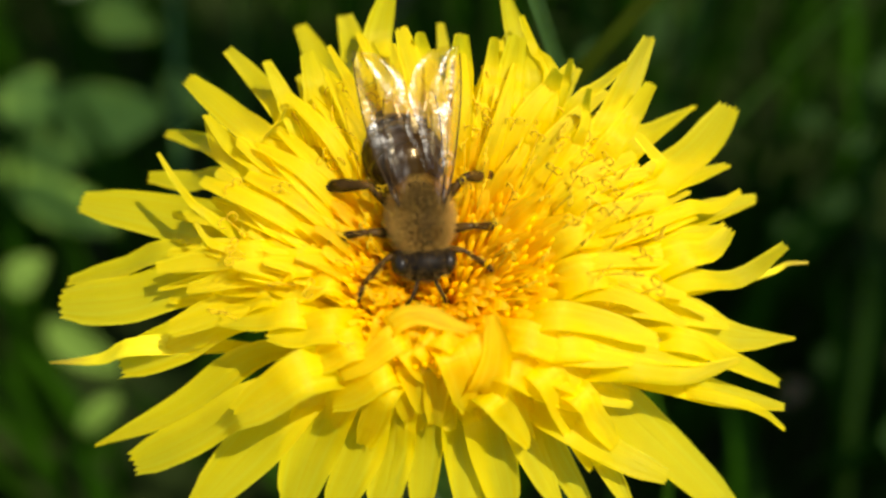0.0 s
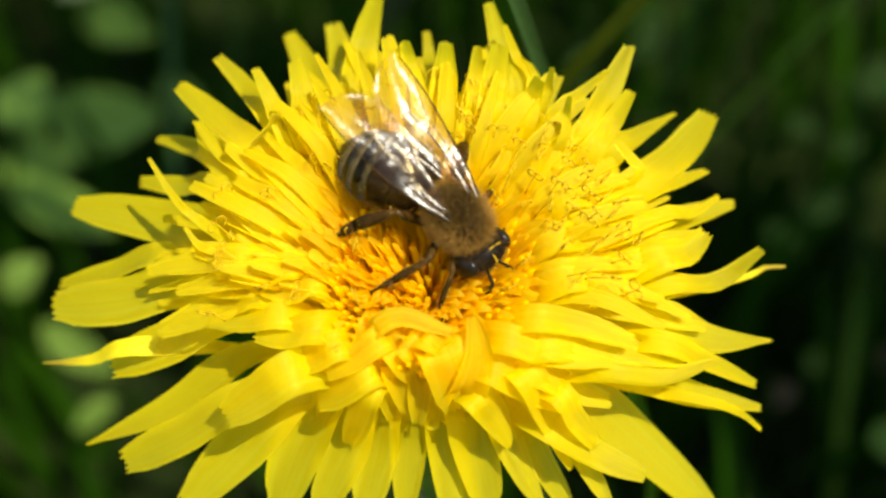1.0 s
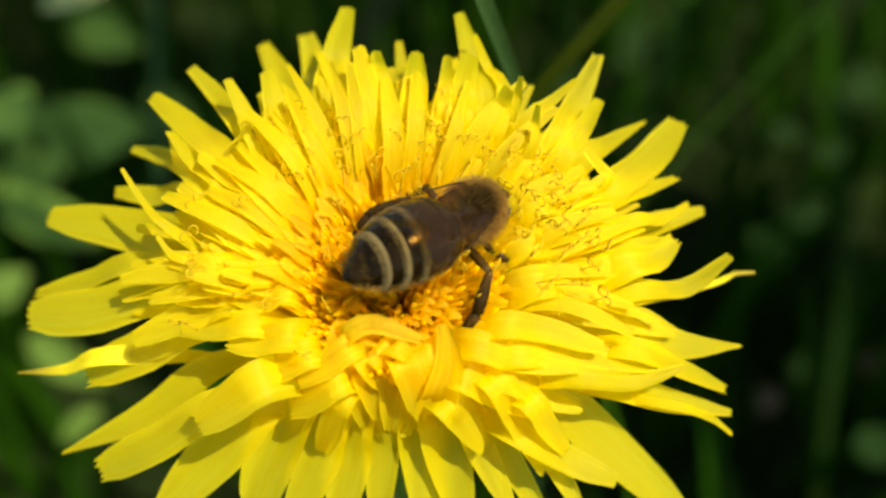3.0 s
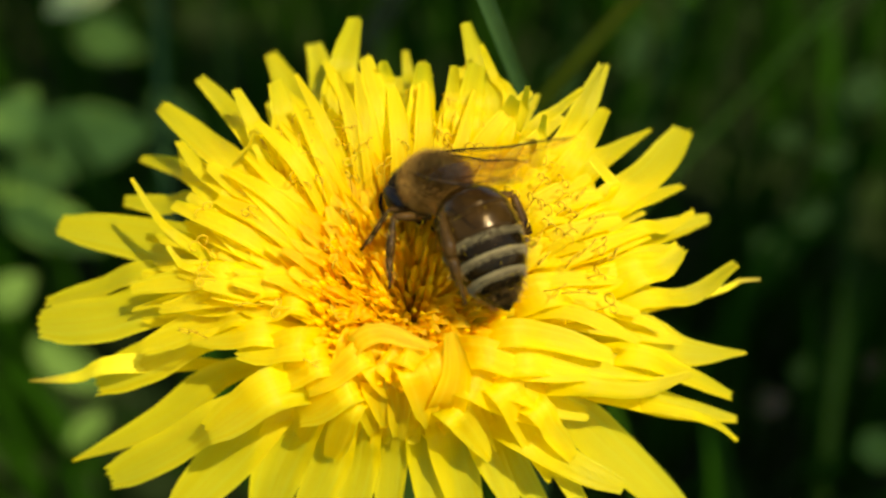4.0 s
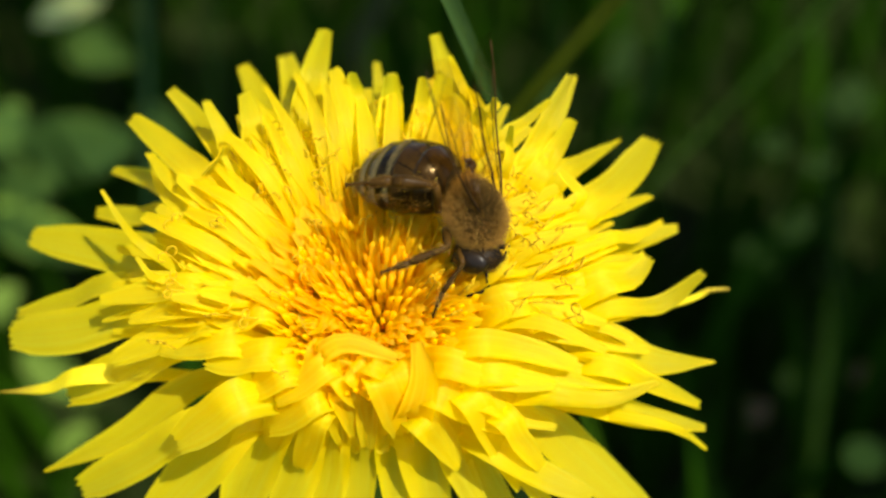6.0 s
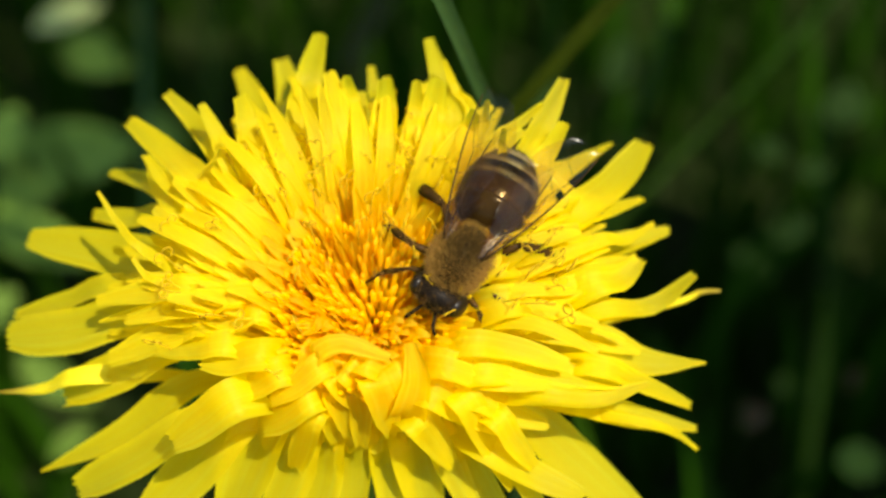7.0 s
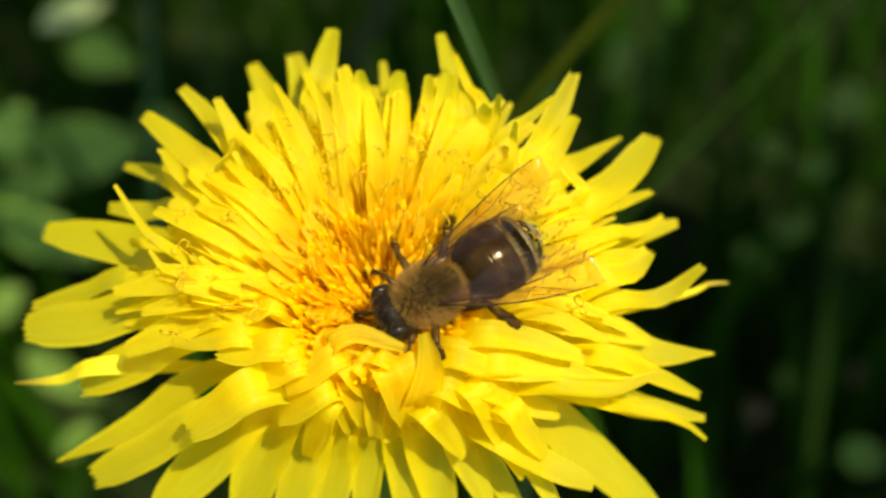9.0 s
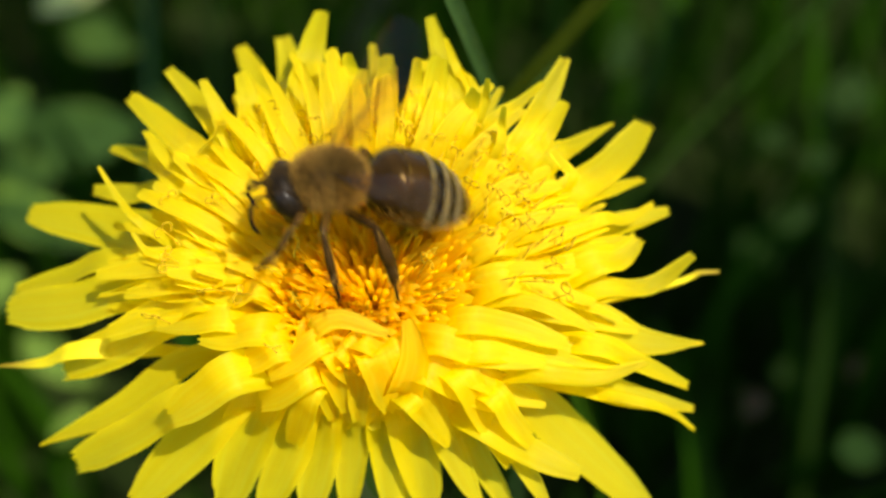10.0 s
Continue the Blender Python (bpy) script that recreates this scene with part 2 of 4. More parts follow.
def meadow(count):
    """The lawn that goes on all around, in clumps."""
    lumps, spots = [], []
    while len(spots) < 900:
        x, y = rg.gauss(0, 900), rg.gauss(100, 900)
        if not (-340 < x < 340 and -330 < y < 430):
            spots.append((x, y))
    for i in range(count):
        x, y = spots[i % 900]
        x, y, h = x + rg.gauss(0, 22), y + rg.gauss(0, 22), rg.uniform(25, 80)
        a, lean = rg.uniform(0, 2 * math.pi), rg.uniform(0.1, 0.9)
        lumps.append(blade((x, y, -6), (x + math.cos(a) * lean * h, y + math.sin(a) * lean * h, h), rg.uniform(3, 6), h * 0.25, rows=5))
    return join(*lumps)


def shade_overhang(count):
    """Tall unseen grass added beside the flower, bowing over the growth behind it to shade it."""
    lumps = []
    for _ in range(count):
        x, y, h = rg.uniform(105, 165), rg.uniform(6, 70), rg.uniform(280, 420)
        lumps.append(blade((x, y, -5), (x - rg.uniform(45, 100), y + rg.uniform(0, 30), h), rg.uniform(4, 8), h * 0.3, rows=8))
    return join(*lumps)


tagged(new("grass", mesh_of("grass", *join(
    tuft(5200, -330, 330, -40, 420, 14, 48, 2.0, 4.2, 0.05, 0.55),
    # out of view, added only for the shadow it throws
    shade_overhang(80),
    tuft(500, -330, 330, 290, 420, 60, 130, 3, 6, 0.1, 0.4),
    meadow(9000)), GRASS)), "dense green grass over the soil with shade in its colour, unseen taller blades added at one side", "grass", kind="stuff")


def leaf(x, y, z, length, width, angle, material):
    """A broad leaf on a thin stalk, turned to the light."""
    thing = tagged(new("leaf"), LEAF_LABELS[material], "leaf", group="low leaves behind the flower")
    thing.matrix_basis = Matrix.Translation((x * 0.001, y * 0.001, 0))
    face = pose(0, 0, 0, 36, 0, 0) @ pose(0, 0, 0, rg.uniform(-14, 14), rg.uniform(-14, 14), angle)
    verts, rows, cols = [], 13, 7
    wave = rg.uniform(0, 6)
    for i in range(rows):
        s = i / (rows - 1)
        w = width * 0.5 * math.sin(math.pi * min(1, s * 0.96 + 0.03)) ** 0.7 * (1.1 - 0.3 * s)
        for j in range(cols):
            u = j / (cols - 1) * 2 - 1
            q = Vector(((s - 0.5) * length, u * w, abs(u) * w * 0.25 + 0.06 * width * math.sin(6 * s + 2 * u + wave) - 0.12 * length * (s - 0.5) ** 2 * 2))
            verts.append(tuple(face @ q + Vector((0, 0, z))))
    part("blade", mesh_of("blade", verts, grid_faces(rows, cols), material), thing)
    root = face @ Vector((-0.5 * length, 0, 0)) + Vector((0, 0, z))
    foot = Vector((root.x * 1.3, root.y * 1.3, -6))
    line = [foot, foot + Vector((0, 0, z * 0.45)), root * 0.7 + foot * 0.3 + Vector((0, 0, z * 0.15)), root]
    part("stalk", mesh_of("stalk", *tube(line, [0.7, 0.65, 0.6, 0.5], 6), GRASS), thing)


def grass_blade(low, high, width, sag, material, tone):
    """A single grass blade rooted in the soil, through low to high."""
    a, b = Vector(low), Vector(high)
    foot = Vector((a.x - (b.x - a.x) * 0.25, a.y - (b.y - a.y) * 0.25, -6))
    across = (b - a).cross(Vector((0, -0.67, 0.74))).normalized()
    verts, rows, spine = [], 22, []
    rise, lead = Vector((0, 0, (a.z + 6) * 0.5)), (b - a) * 0.8
    for i in range(rows):
        s = i / (rows - 1)
        if s < 0.55:
            w = s / 0.55
            c = foot * (1 - w) ** 3 + (foot + rise) * 3 * w * (1 - w) ** 2 + (a - lead) * 3 * w * w * (1 - w) + a * w ** 3
            d = (rise * (1 - w) ** 2 + (a - lead - foot - rise) * 2 * w * (1 - w) + lead * w * w).normalized()
        else:
            w = (s - 0.55) / 0.45
            c = a + (b - a) * w + Vector((0, 0, -sag * 0.15 * w * w))
            d = (b - a).normalized()
        side = (across - d * across.dot(d)).normalized()
        up = side.cross(d)
        w = width * 0.5 * (0.75 + 0.4 * s)
        spine.append(tuple(c - up * 0.05 * w))
        verts += [tuple(c - side * w + up * 0.3 * w), tuple(c - side * w * 0.5 + up * 0.1 * w), tuple(c), tuple(c + side * w * 0.5 + up * 0.1 * w), tuple(c + side * w + up * 0.3 * w)]
    thing = tagged(new("grass_blade", mesh_of("grass_blade", verts, grid_faces(rows, 5), material)), f"long {tone} grass blade rising behind the flower", "grass blade", group="grass blades")
    part("midrib", mesh_of("midrib", *tube(spine, [width * 0.06] * rows, 5), material), thing)


LEAF_LABELS = {BROAD: "broad mid-green leaf low behind the flower", LEAF_SUNLIT: "pale green leaf low in the grass, sunlight put into its colour", LEAF_SHADED: "small dull bluish green leaf, shade put into its colour", DRY_GRASS: "dry brown leaf scrap lying in the grass"}
leaf(-58.4, 124.9, 44.0, 12.9, 4.9, 20, LEAF_SUNLIT)
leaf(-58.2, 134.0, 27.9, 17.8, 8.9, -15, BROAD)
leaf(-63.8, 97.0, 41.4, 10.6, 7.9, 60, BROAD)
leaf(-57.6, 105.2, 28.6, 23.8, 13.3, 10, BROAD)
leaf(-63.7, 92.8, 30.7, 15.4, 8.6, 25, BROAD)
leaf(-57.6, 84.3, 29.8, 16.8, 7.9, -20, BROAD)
leaf(-59.0, 67.0, 34.2, 7.3, 5.7, 40, LEAF_SHADED)
leaf(-54.0, 65.3, 19.1, 14.6, 6.0, -30, LEAF_SHADED)
leaf(-50.0, 55.1, 16.6, 7.5, 4.2, 50, LEAF_SHADED)
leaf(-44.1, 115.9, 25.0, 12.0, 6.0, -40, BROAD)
leaf(57.9, 93.7, 39.4, 6.2, 3.5, -20, LEAF_SHADED)
leaf(66.2, 95.1, 34.0, 6.3, 3.3, 10, LEAF_SHADED)
leaf(59.0, 81.3, 34.8, 6.9, 5.2, 30, LEAF_SHADED)
leaf(53.4, 77.2, 31.1, 7.7, 4.3, -40, LEAF_SHADED)
leaf(57.0, 60.8, 22.9, 5.0, 5.0, 60, LEAF_SHADED)
leaf(72.5, 106.8, 38.0, 8.4, 7.4, 70, LEAF_SHADED)
leaf(36.2, 116.2, 39.5, 9.5, 5.1, 70, LEAF_SHADED)
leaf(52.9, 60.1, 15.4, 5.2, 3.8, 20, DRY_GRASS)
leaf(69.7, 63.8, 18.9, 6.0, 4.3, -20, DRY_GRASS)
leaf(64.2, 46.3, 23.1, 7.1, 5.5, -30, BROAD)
leaf(18.1, 69.6, 71.2, 6.3, 2.8, 60, LEAF_SHADED)
grass_blade((10.0, 17.6, 107.6), (3.0, 13.1, 130.5), 1.0, 4, GREY_GRASS, "bluish")
grass_blade((8.9, 23.4, 104.7), (20.5, 29.3, 117.4), 1.2, 3, OLIVE, "olive")
grass_blade((30.6, 60.2, 62.8), (62.1, 95.4, 68.2), 0.89, 0, GRASS_PALE, "green")
grass_blade((-36.0, 77.5, 50.9), (-41.4, 113.1, 56.3), 1.34, 0, GREY_GRASS, "greyish")
grass_blade((55.5, 39.7, 17.0), (65.0, 74.6, 28.8), 1.81, 2, GRASS_PALE, "green")
grass_blade((65.4, 74.6, 28.8), (69.9, 110.3, 34.5), 1.99, 2, GRASS_SHADED, "green")
grass_blade((16.7, 1.5, 90.2), (13.5, 0.1, 102.4), 1.03, 1, GRASS_SHADED, "green")
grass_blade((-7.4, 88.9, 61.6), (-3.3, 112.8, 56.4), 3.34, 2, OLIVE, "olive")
grass_blade((41.3, 35.7, 26.8), (35.1, 59.6, 35.1), 1.69, 2, GRASS_SHADED, "green")
grass_blade((34.6, 93.1, 38.7), (48.3, 133.7, 42.1), 2.44, 2, GRASS_SHADED, "green")
grass_blade((22.8, 82.0, 42.0), (24.3, 121.1, 50.7), 1.41, 2, GRASS_SHADED, "green")
grass_blade((-30.3, 87.7, 33.1), (-35.5, 134.2, 41.9), 1.50, 2, GRASS_SHADED, "green")

# ---- the dandelion ----
HEAD = Matrix.Translation((0, 0, 0.105)) @ pose(0, 0, 0, 18, 0, 0)     # the flower head's own space, z along its axis
dandelion = tagged(new("dandelion"), "open yellow dandelion flower head on a green scape", "flower")
dandelion.matrix_basis = HEAD
rnd = random.Random(7)


def bezier(p0, p1, p2):
    """A bent spine: place and direction at s."""
    return lambda s: (p0 * (1 - s) ** 2 + p1 * 2 * s * (1 - s) + p2 * s * s, ((p1 - p0) * (1 - s) + (p2 - p1) * s).normalized())


def spline(*pts):
    """A smooth spine through four places, evenly spaced along its length."""
    ends = [pts[0] * 2 - pts[1], *pts, pts[-1] * 2 - pts[-2]]
    run = []
    for a, b, c, d in zip(ends, ends[1:], ends[2:], ends[3:]):
        for i in range(12):
            w = i / 12
            run.append((b * 2 + (c - a) * w + (a * 2 - b * 5 + c * 4 - d) * w * w + (b * 3 - a - c * 3 + d) * w ** 3) * 0.5)
    run.append(pts[-1])
    far = [0.0]
    for p, q in zip(run, run[1:]):
        far.append(far[-1] + (q - p).length)

    def at(s):
        want = s * far[-1]
        i = max(1, next((j for j, v in enumerate(far) if v >= want), len(far) - 1))
        w = (want - far[i - 1]) / max(1e-9, far[i] - far[i - 1])
        return run[i - 1].lerp(run[i], w), (run[min(i + 1, len(run) - 1)] - run[max(i - 2, 0)]).normalized()

    return at


def floret_on(spine, flat, long, width, point, roll, teeth=0.35, cup=0.22, rows=18, tube_part=0.30, flick=0.0, sway=0.0, blunt=(0.5, 0.8)):
    """A strap-shaped floret on a spine: tube at the root, ribbed blade, five teeth at the tip."""
    cols = 9
    wob, ph, skew = rnd.uniform(-0.16, 0.16), rnd.uniform(0, 6), rnd.uniform(-0.25, 0.25)
    taper = rnd.uniform(*blunt)
    ripple = rnd.uniform(0.02, 0.07)
    verts, uvs = [], []
    for i in range(rows):
        s = i / (rows - 1)
        c, d = spine(s)
        side = (flat - d * flat.dot(d)).normalized()
        up = d.cross(side)
        c = c + side * (sway * long * math.sin(math.pi * s) * s)
        turn = radians(roll) * s * s + wob * math.sin(5 * s + ph)
        side, up = side * math.cos(turn) + up * math.sin(turn), up * math.cos(turn) - side * math.sin(turn)
        g = min(1, max(0, (s - tube_part * 0.6) / 0.40))
        g = g * g * (3 - 2 * g)
        w = width * (0.28 + 0.72 * g)
        if point:
            w *= 1 - point * max(0, (s - 0.55) / 0.45) ** 1.7 * 0.93
        w *= 1 - (1 - taper) * max(0, (s - 0.62) / 0.38) ** 1.5
        w *= 1 - 0.34 * max(0, (s - 0.86) / 0.14) ** 2
        curl = cup * (1 + 2.6 * (1 - g)) + point * 0.35 * max(0, s - 0.6)
        c = c + up * flick * max(0, s - 0.65) ** 2 * 8
        for j in range(cols):
            u = j / (cols - 1) * 2 - 1
            rib = 0.045 * math.cos(u * math.pi * 4) * g
            lift = w * 0.5 * curl * u * u * 1.2 + rib + ripple * width * math.sin(8 * s + 3 * u + ph) * g
            q = c + side * (w * 0.5 * u * math.cos(u * curl * 0.75)) + up * lift
            if i >= rows - 2:
                back = w * (0.10 * u * u + skew * 0.3 * u)
                if i == rows - 1:
                    back -= teeth * (1 - 0.6 * point) * (0.5 if j % 2 == 0 else -0.5) * rnd.uniform(0.3, 1.25)
                q -= d * back
            verts.append(tuple(q))
            uvs.append((j / (cols - 1), s))
    return verts, grid_faces(rows, cols), uvs


def floret_lump(p0, p1, p2, width, point, roll, *more, **rest):
    away = Vector((p2.x, p2.y, 0))
    away = away.normalized() if away.length > 0.1 else Vector((1, 0, 0))
    return floret_on(bezier(p0, p1, p2), Vector((-away.y, away.x, 0)), (p2 - p0).length, width, point, roll, *more, **rest)


def floret_mesh(p0, p1, p2, width, point, roll, material, *more, **rest):
    v, f, uv = floret_lump(p0, p1, p2, width, point, roll, *more, **rest)
    return mesh_of("floret", v, f, material, uv)


def ray(low, middle, end, width, point=0.1, roll=0.0, material=None):
    """An open floret through three places (bearing, distance from the axis, height) on its way out of the receptacle."""
    low, middle, end = polar(*low), polar(*middle), polar(*end)
    root = Vector((low.x, low.y, 0)) * 0.35 + Vector((0, 0, 1.0))
    away = (end - low) * Vector((1, 1, 0))
    away = away.normalized()
    v, f, uv = floret_on(spline(root, low, middle, end), Vector((-away.y, away.x, 0)), (end - low).length, width * 1.07, point, roll, teeth=0.13 * width, cup=rnd.uniform(0.05, 0.24), flick=rnd.uniform(-0.1, 0.25), rows=24, blunt=(0.66, 0.9))
    part("petal", mesh_of("floret", v, f, material or PETAL, uv), dandelion)


# the open florets, round the head
ray((161.4, 11.84, 7.5), (160.6, 17.19, 6.5), (161.6, 22.75, 5.6), 2.91, 0.15, 0)
ray((149.7, 13.54, 8), (151.6, 16.74, 6.5), (153.7, 19.56, 5.5), 1.58, 0, 0)
ray((164.7, 12.55, 10.8), (160.5, 14.91, 11.2), (155.4, 17.05, 12), 0.79, 0.5, 35)
ray((172.1, 11.02, 10.6), (171.3, 12.44, 10.9), (167.2, 13.56, 11.4), 0.73, 0.4, 35)
ray((144.8, 14.32, 8.5), (144, 17.91, 7), (145.2, 20.38, 6), 1.65, 0.5, 0)
ray((146.8, 10.68, 11), (145.6, 13.87, 11), (142.7, 16.72, 11), 1.32, 0.3, 15)
ray((161.2, 8.93, 11), (156.4, 11.53, 11.2), (153, 13.66, 11.5), 1.52, 0.3, -10)
ray((144.5, 8.72, 11.5), (145, 11.21, 11.8), (144.9, 13.61, 12), 1.39, 0.2, 8)
ray((130, 11.65, 12.5), (135, 12.19, 13), (142.2, 12.16, 13), 0.56, 0.5, 30)
ray((141.1, 11.59, 11), (138.7, 15.85, 10.3), (138.3, 19.74, 10), 1.91, 0.05, 0)
ray((131.2, 12.74, 10.5), (129.6, 16.63, 10.2), (130.2, 19.27, 10.6), 1.39, 0.2, 0)
ray((132.4, 10.97, 11.5), (129, 13.76, 12), (128, 15.73, 13.1), 1.32, 0.2, 10)
ray((115.8, 13.43, 8.5), (114.6, 17.74, 7.5), (114.9, 20.49, 7.6), 1.91, 0.2, 0)
ray((110.1, 12.98, 9), (107.1, 17.75, 7.5), (107, 20.1, 7.6), 1.65, 0, 0)
ray((125.4, 10.61, 11.5), (121.2, 13.24, 12), (119.5, 14.95, 13.1), 1.65, 0.1, -8)
ray((150.8, 11.77, 10.5), (146, 15.14, 9.5), (140.9, 17.61, 8.5), 1.06, 0.4, -15)
ray((107.8, 11.86, 10.5), (102.8, 15.92, 10.6), (98.6, 18.32, 12.2), 2.05, 0.25, 12)
ray((92.1, 10.4, 12), (93.1, 12.93, 12.5), (94.3, 13.72, 14.2), 1.19, 0.05, 0)
ray((87.4, 13.38, 9), (88.3, 16.17, 8.1), (89.2, 17.96, 8.7), 1.06, 0.2, 0)
ray((82.6, 10.1, 12), (83.6, 12.54, 12.6), (84, 13.64, 14.2), 1.52, 0, 0)
ray((72.8, 10.1, 12), (75, 12.25, 12.7), (75.9, 13.68, 14.2), 1.06, 0.1, -8)
ray((67.4, 9.85, 12), (70, 12.46, 12.6), (71.1, 14.18, 14.2), 1.58, 0, 6)
ray((63.1, 12.54, 11), (71.9, 15.63, 11.3), (77, 17.8, 12.7), 1.72, 0.3, -14)
ray((60.4, 13.15, 11.2), (68.1, 15.17, 11.7), (72.4, 16.17, 13.2), 0.99, 0.4, 10)
ray((54.8, 11.82, 12.3), (56.1, 13.12, 13.3), (56.4, 13.49, 15.2), 0.66, 0.2, 0)
ray((55.9, 10.4, 12.2), (58.3, 12.09, 13.1), (57.8, 12.76, 14.8), 1.25, 0.1, 0)
ray((43.5, 10.78, 12.4), (47.4, 12.15, 13.5), (48, 12.47, 15.4), 0.66, 0.1, 0)
ray((40.1, 11.76, 11.8), (45.9, 15.59, 12.2), (49, 18.74, 13), 1.91, 0.35, -6)
ray((36.2, 11.29, 11.8), (39.5, 14.12, 12.4), (41.5, 16.18, 13.4), 1.52, 0.3, 0)
ray((51.3, 11.66, 12), (50.1, 14.76, 12.3), (48.6, 16.43, 13), 1.12, 0.5, 0)
ray((36.4, 13.49, 10), (38.2, 16.71, 9), (38.4, 20.09, 8), 1.78, 0.8, 0)
ray((26, 13.26, 11.2), (28.2, 13.95, 12), (35.4, 13.83, 12.3), 1.25, 0.3, 20)
ray((25.5, 13.11, 10), (30.2, 17.77, 9), (34.6, 21.48, 8.5), 2.25, 0.1, 0)
ray((24.2, 13.04, 9.5), (26, 17.08, 8.4), (26.4, 19.43, 7.5), 1.32, 0.4, 0)
ray((15.5, 11.6, 9), (18.9, 16.36, 7.6), (19.4, 20.16, 7), 2.05, 0.5, -6)
ray((17.3, 13.62, 10), (18.2, 16.78, 8.6), (20.6, 19.08, 8), 0.99, 0.5, 10)
ray((6.2, 12.53, 10.2), (8.6, 15.33, 9.6), (12.5, 16.79, 9.6), 2.11, 0.1, 12)
ray((1.1, 12.86, 9.2), (4, 17.25, 7.7), (8.3, 20.22, 8.5), 1.52, 0.25, -8)
ray((-6, 12.69, 8), (-6.8, 16.89, 6.8), (-4.8, 20.71, 6), 2.71, 0.9, 0)
ray((-4.6, 10.43, 10.6), (-3.4, 13.01, 9.8), (-5.2, 15.39, 9), 1.19, 0.5, 0)
ray((-12.7, 12.97, 9), (-11.7, 16.79, 7), (-12, 20.02, 5), 1.39, 0.2, 0)
ray((-19.2, 12.08, 6.5), (-16.5, 16.82, 4.8), (-14.9, 20.73, 4), 1.91, 0.6, 0)
ray((-19.3, 16, 6.5), (-17, 19.36, 4.6), (-17.2, 21.25, 3), 0.73, 0.4, 0)
ray((-26.5, 10.54, 9.2), (-19.8, 14.38, 8.4), (-13.4, 17.11, 8.4), 1.58, 0.5, -25)
ray((-38.9, 7.39, 9.5), (-32.4, 10.03, 8), (-28.6, 12.2, 7), 1.85, 0.1, 0)
ray((-24.5, 9.22, 5), (-27.8, 14.05, 2.8), (-30.6, 20.21, -0.5), 2.77, 0.3, 0)
ray((-46.1, 9.36, 7), (-39.4, 13.39, 5.2), (-36.3, 16, 4.6), 1.85, 0.1, 10)
ray((-39.5, 9.38, 6), (-41.6, 12.29, 4.5), (-44.5, 15.28, 3), 1.39, 0.2, 0)
ray((-146.3, 8.93, 5.4), (-144.5, 13.23, 3.3), (-142.8, 17.48, 1.6), 3.33, 0.4, 0)
ray((-136.2, 7.4, 5.4), (-133.1, 10.24, 3.8), (-128.4, 13.57, 1.1), 3.33, 0.3, 0)
ray((-121.2, 6.57, 5.4), (-118.2, 8.93, 4), (-118.5, 12.4, 1.6), 2.61, 0.2, 0)
ray((-110.1, 6.17, 5.4), (-107.1, 8.17, 3.8), (-106.6, 11.37, 1.6), 2.46, 0.1, 0)
ray((-97.1, 5.49, 5.9), (-94.8, 7.56, 4), (-94.6, 10.93, 1.6), 2.06, 0.2, 0)
ray((-76.7, 5.59, 5.9), (-79, 7.68, 4), (-79, 11.26, 1.6), 2.22, 0.1, 0)
ray((-66.4, 6.24, 5.7), (-68.1, 8.48, 4), (-69.3, 11.64, 1.6), 2.69, 0.2, 0)
ray((-53.4, 6.56, 6.4), (-55.9, 9.3, 4.6), (-56.9, 12.87, 2.6), 1.98, 0.35, -12)
ray((-45.4, 7.9, 5.4), (-48.7, 10.23, 3.3), (-50.3, 14.03, 1.1), 1.66, 0.3, 0)
ray((-166.8, 10.14, 5.1), (-161.4, 15.39, 3.2), (-161.3, 21.23, 1.2), 2.11, 0.9, 0)
ray((-151.8, 10.88, 6), (-153, 15.25, 4.2), (-155.5, 19.33, 1.7), 2.31, 0.05, 0)
ray((-176.9, 10.31, 7.5), (-172.6, 14.6, 6), (-171.6, 18.73, 4), 2.77, 0.05, 0)
ray((-172.3, 16.37, 6), (-172.7, 19.65, 4.5), (-174, 22.88, 3.5), 1.19, 0.9, 0, DRY)
ray((174, 12.47, 7.2), (178.1, 17.77, 6.2), (177.8, 22.27, 4.6), 3.04, 0.05, 0)
ray((168.1, 14.5, 7.1), (171.7, 18.6, 5.8), (173.9, 22.26, 4.5), 1.52, 0.2, 0)
ray((174.1, 9.02, 11), (174.5, 12.54, 10.4), (176.3, 15.47, 9.6), 1.65, 0.4, 0)
ray((-163.2, 7.18, 10.6), (-167.1, 9.75, 10.2), (-170.6, 11.94, 9.5), 1.65, 0.05, 0)
ray((-148.9, 5.66, 10.8), (-156, 7.8, 10.6), (-162.5, 9.38, 10), 1.98, 0.1, 0)
ray((-136.6, 5.41, 10.7), (-142.5, 7.24, 10.3), (-146.7, 8.57, 9.5), 1.85, 0.1, 0)
ray((-115.8, 3.83, 11.1), (-126.4, 5.81, 10.9), (-133.9, 7.24, 9.9), 1.78, 0.3, 0)
ray((-141, 8.11, 10.4), (-144.5, 10.77, 9.4), (-146.8, 12.91, 7.9), 2.44, 0.05, 0)
ray((-116.4, 5.45, 10.2), (-124.9, 7.13, 9.3), (-132.8, 8.17, 7.5), 2.11, 0.1, 0)
ray((-114.4, 5.97, 9), (-115.4, 7.62, 7.5), (-117.2, 8.77, 5), 1.78, 0.2, 0)
ray((-108.6, 4.27, 11), (-100, 4.96, 10.4), (-93, 5.25, 9), 1.58, 0.3, 0)
ray((-71.2, 4.11, 11), (-69.1, 5.69, 9.8), (-70.1, 6.72, 7.5), 3.12, 0.05, 0)
ray((-67.8, 6.39, 8.5), (-54.7, 5.62, 11.2), (-43.4, 4.04, 12.6), 2.05, 0.5, 0)
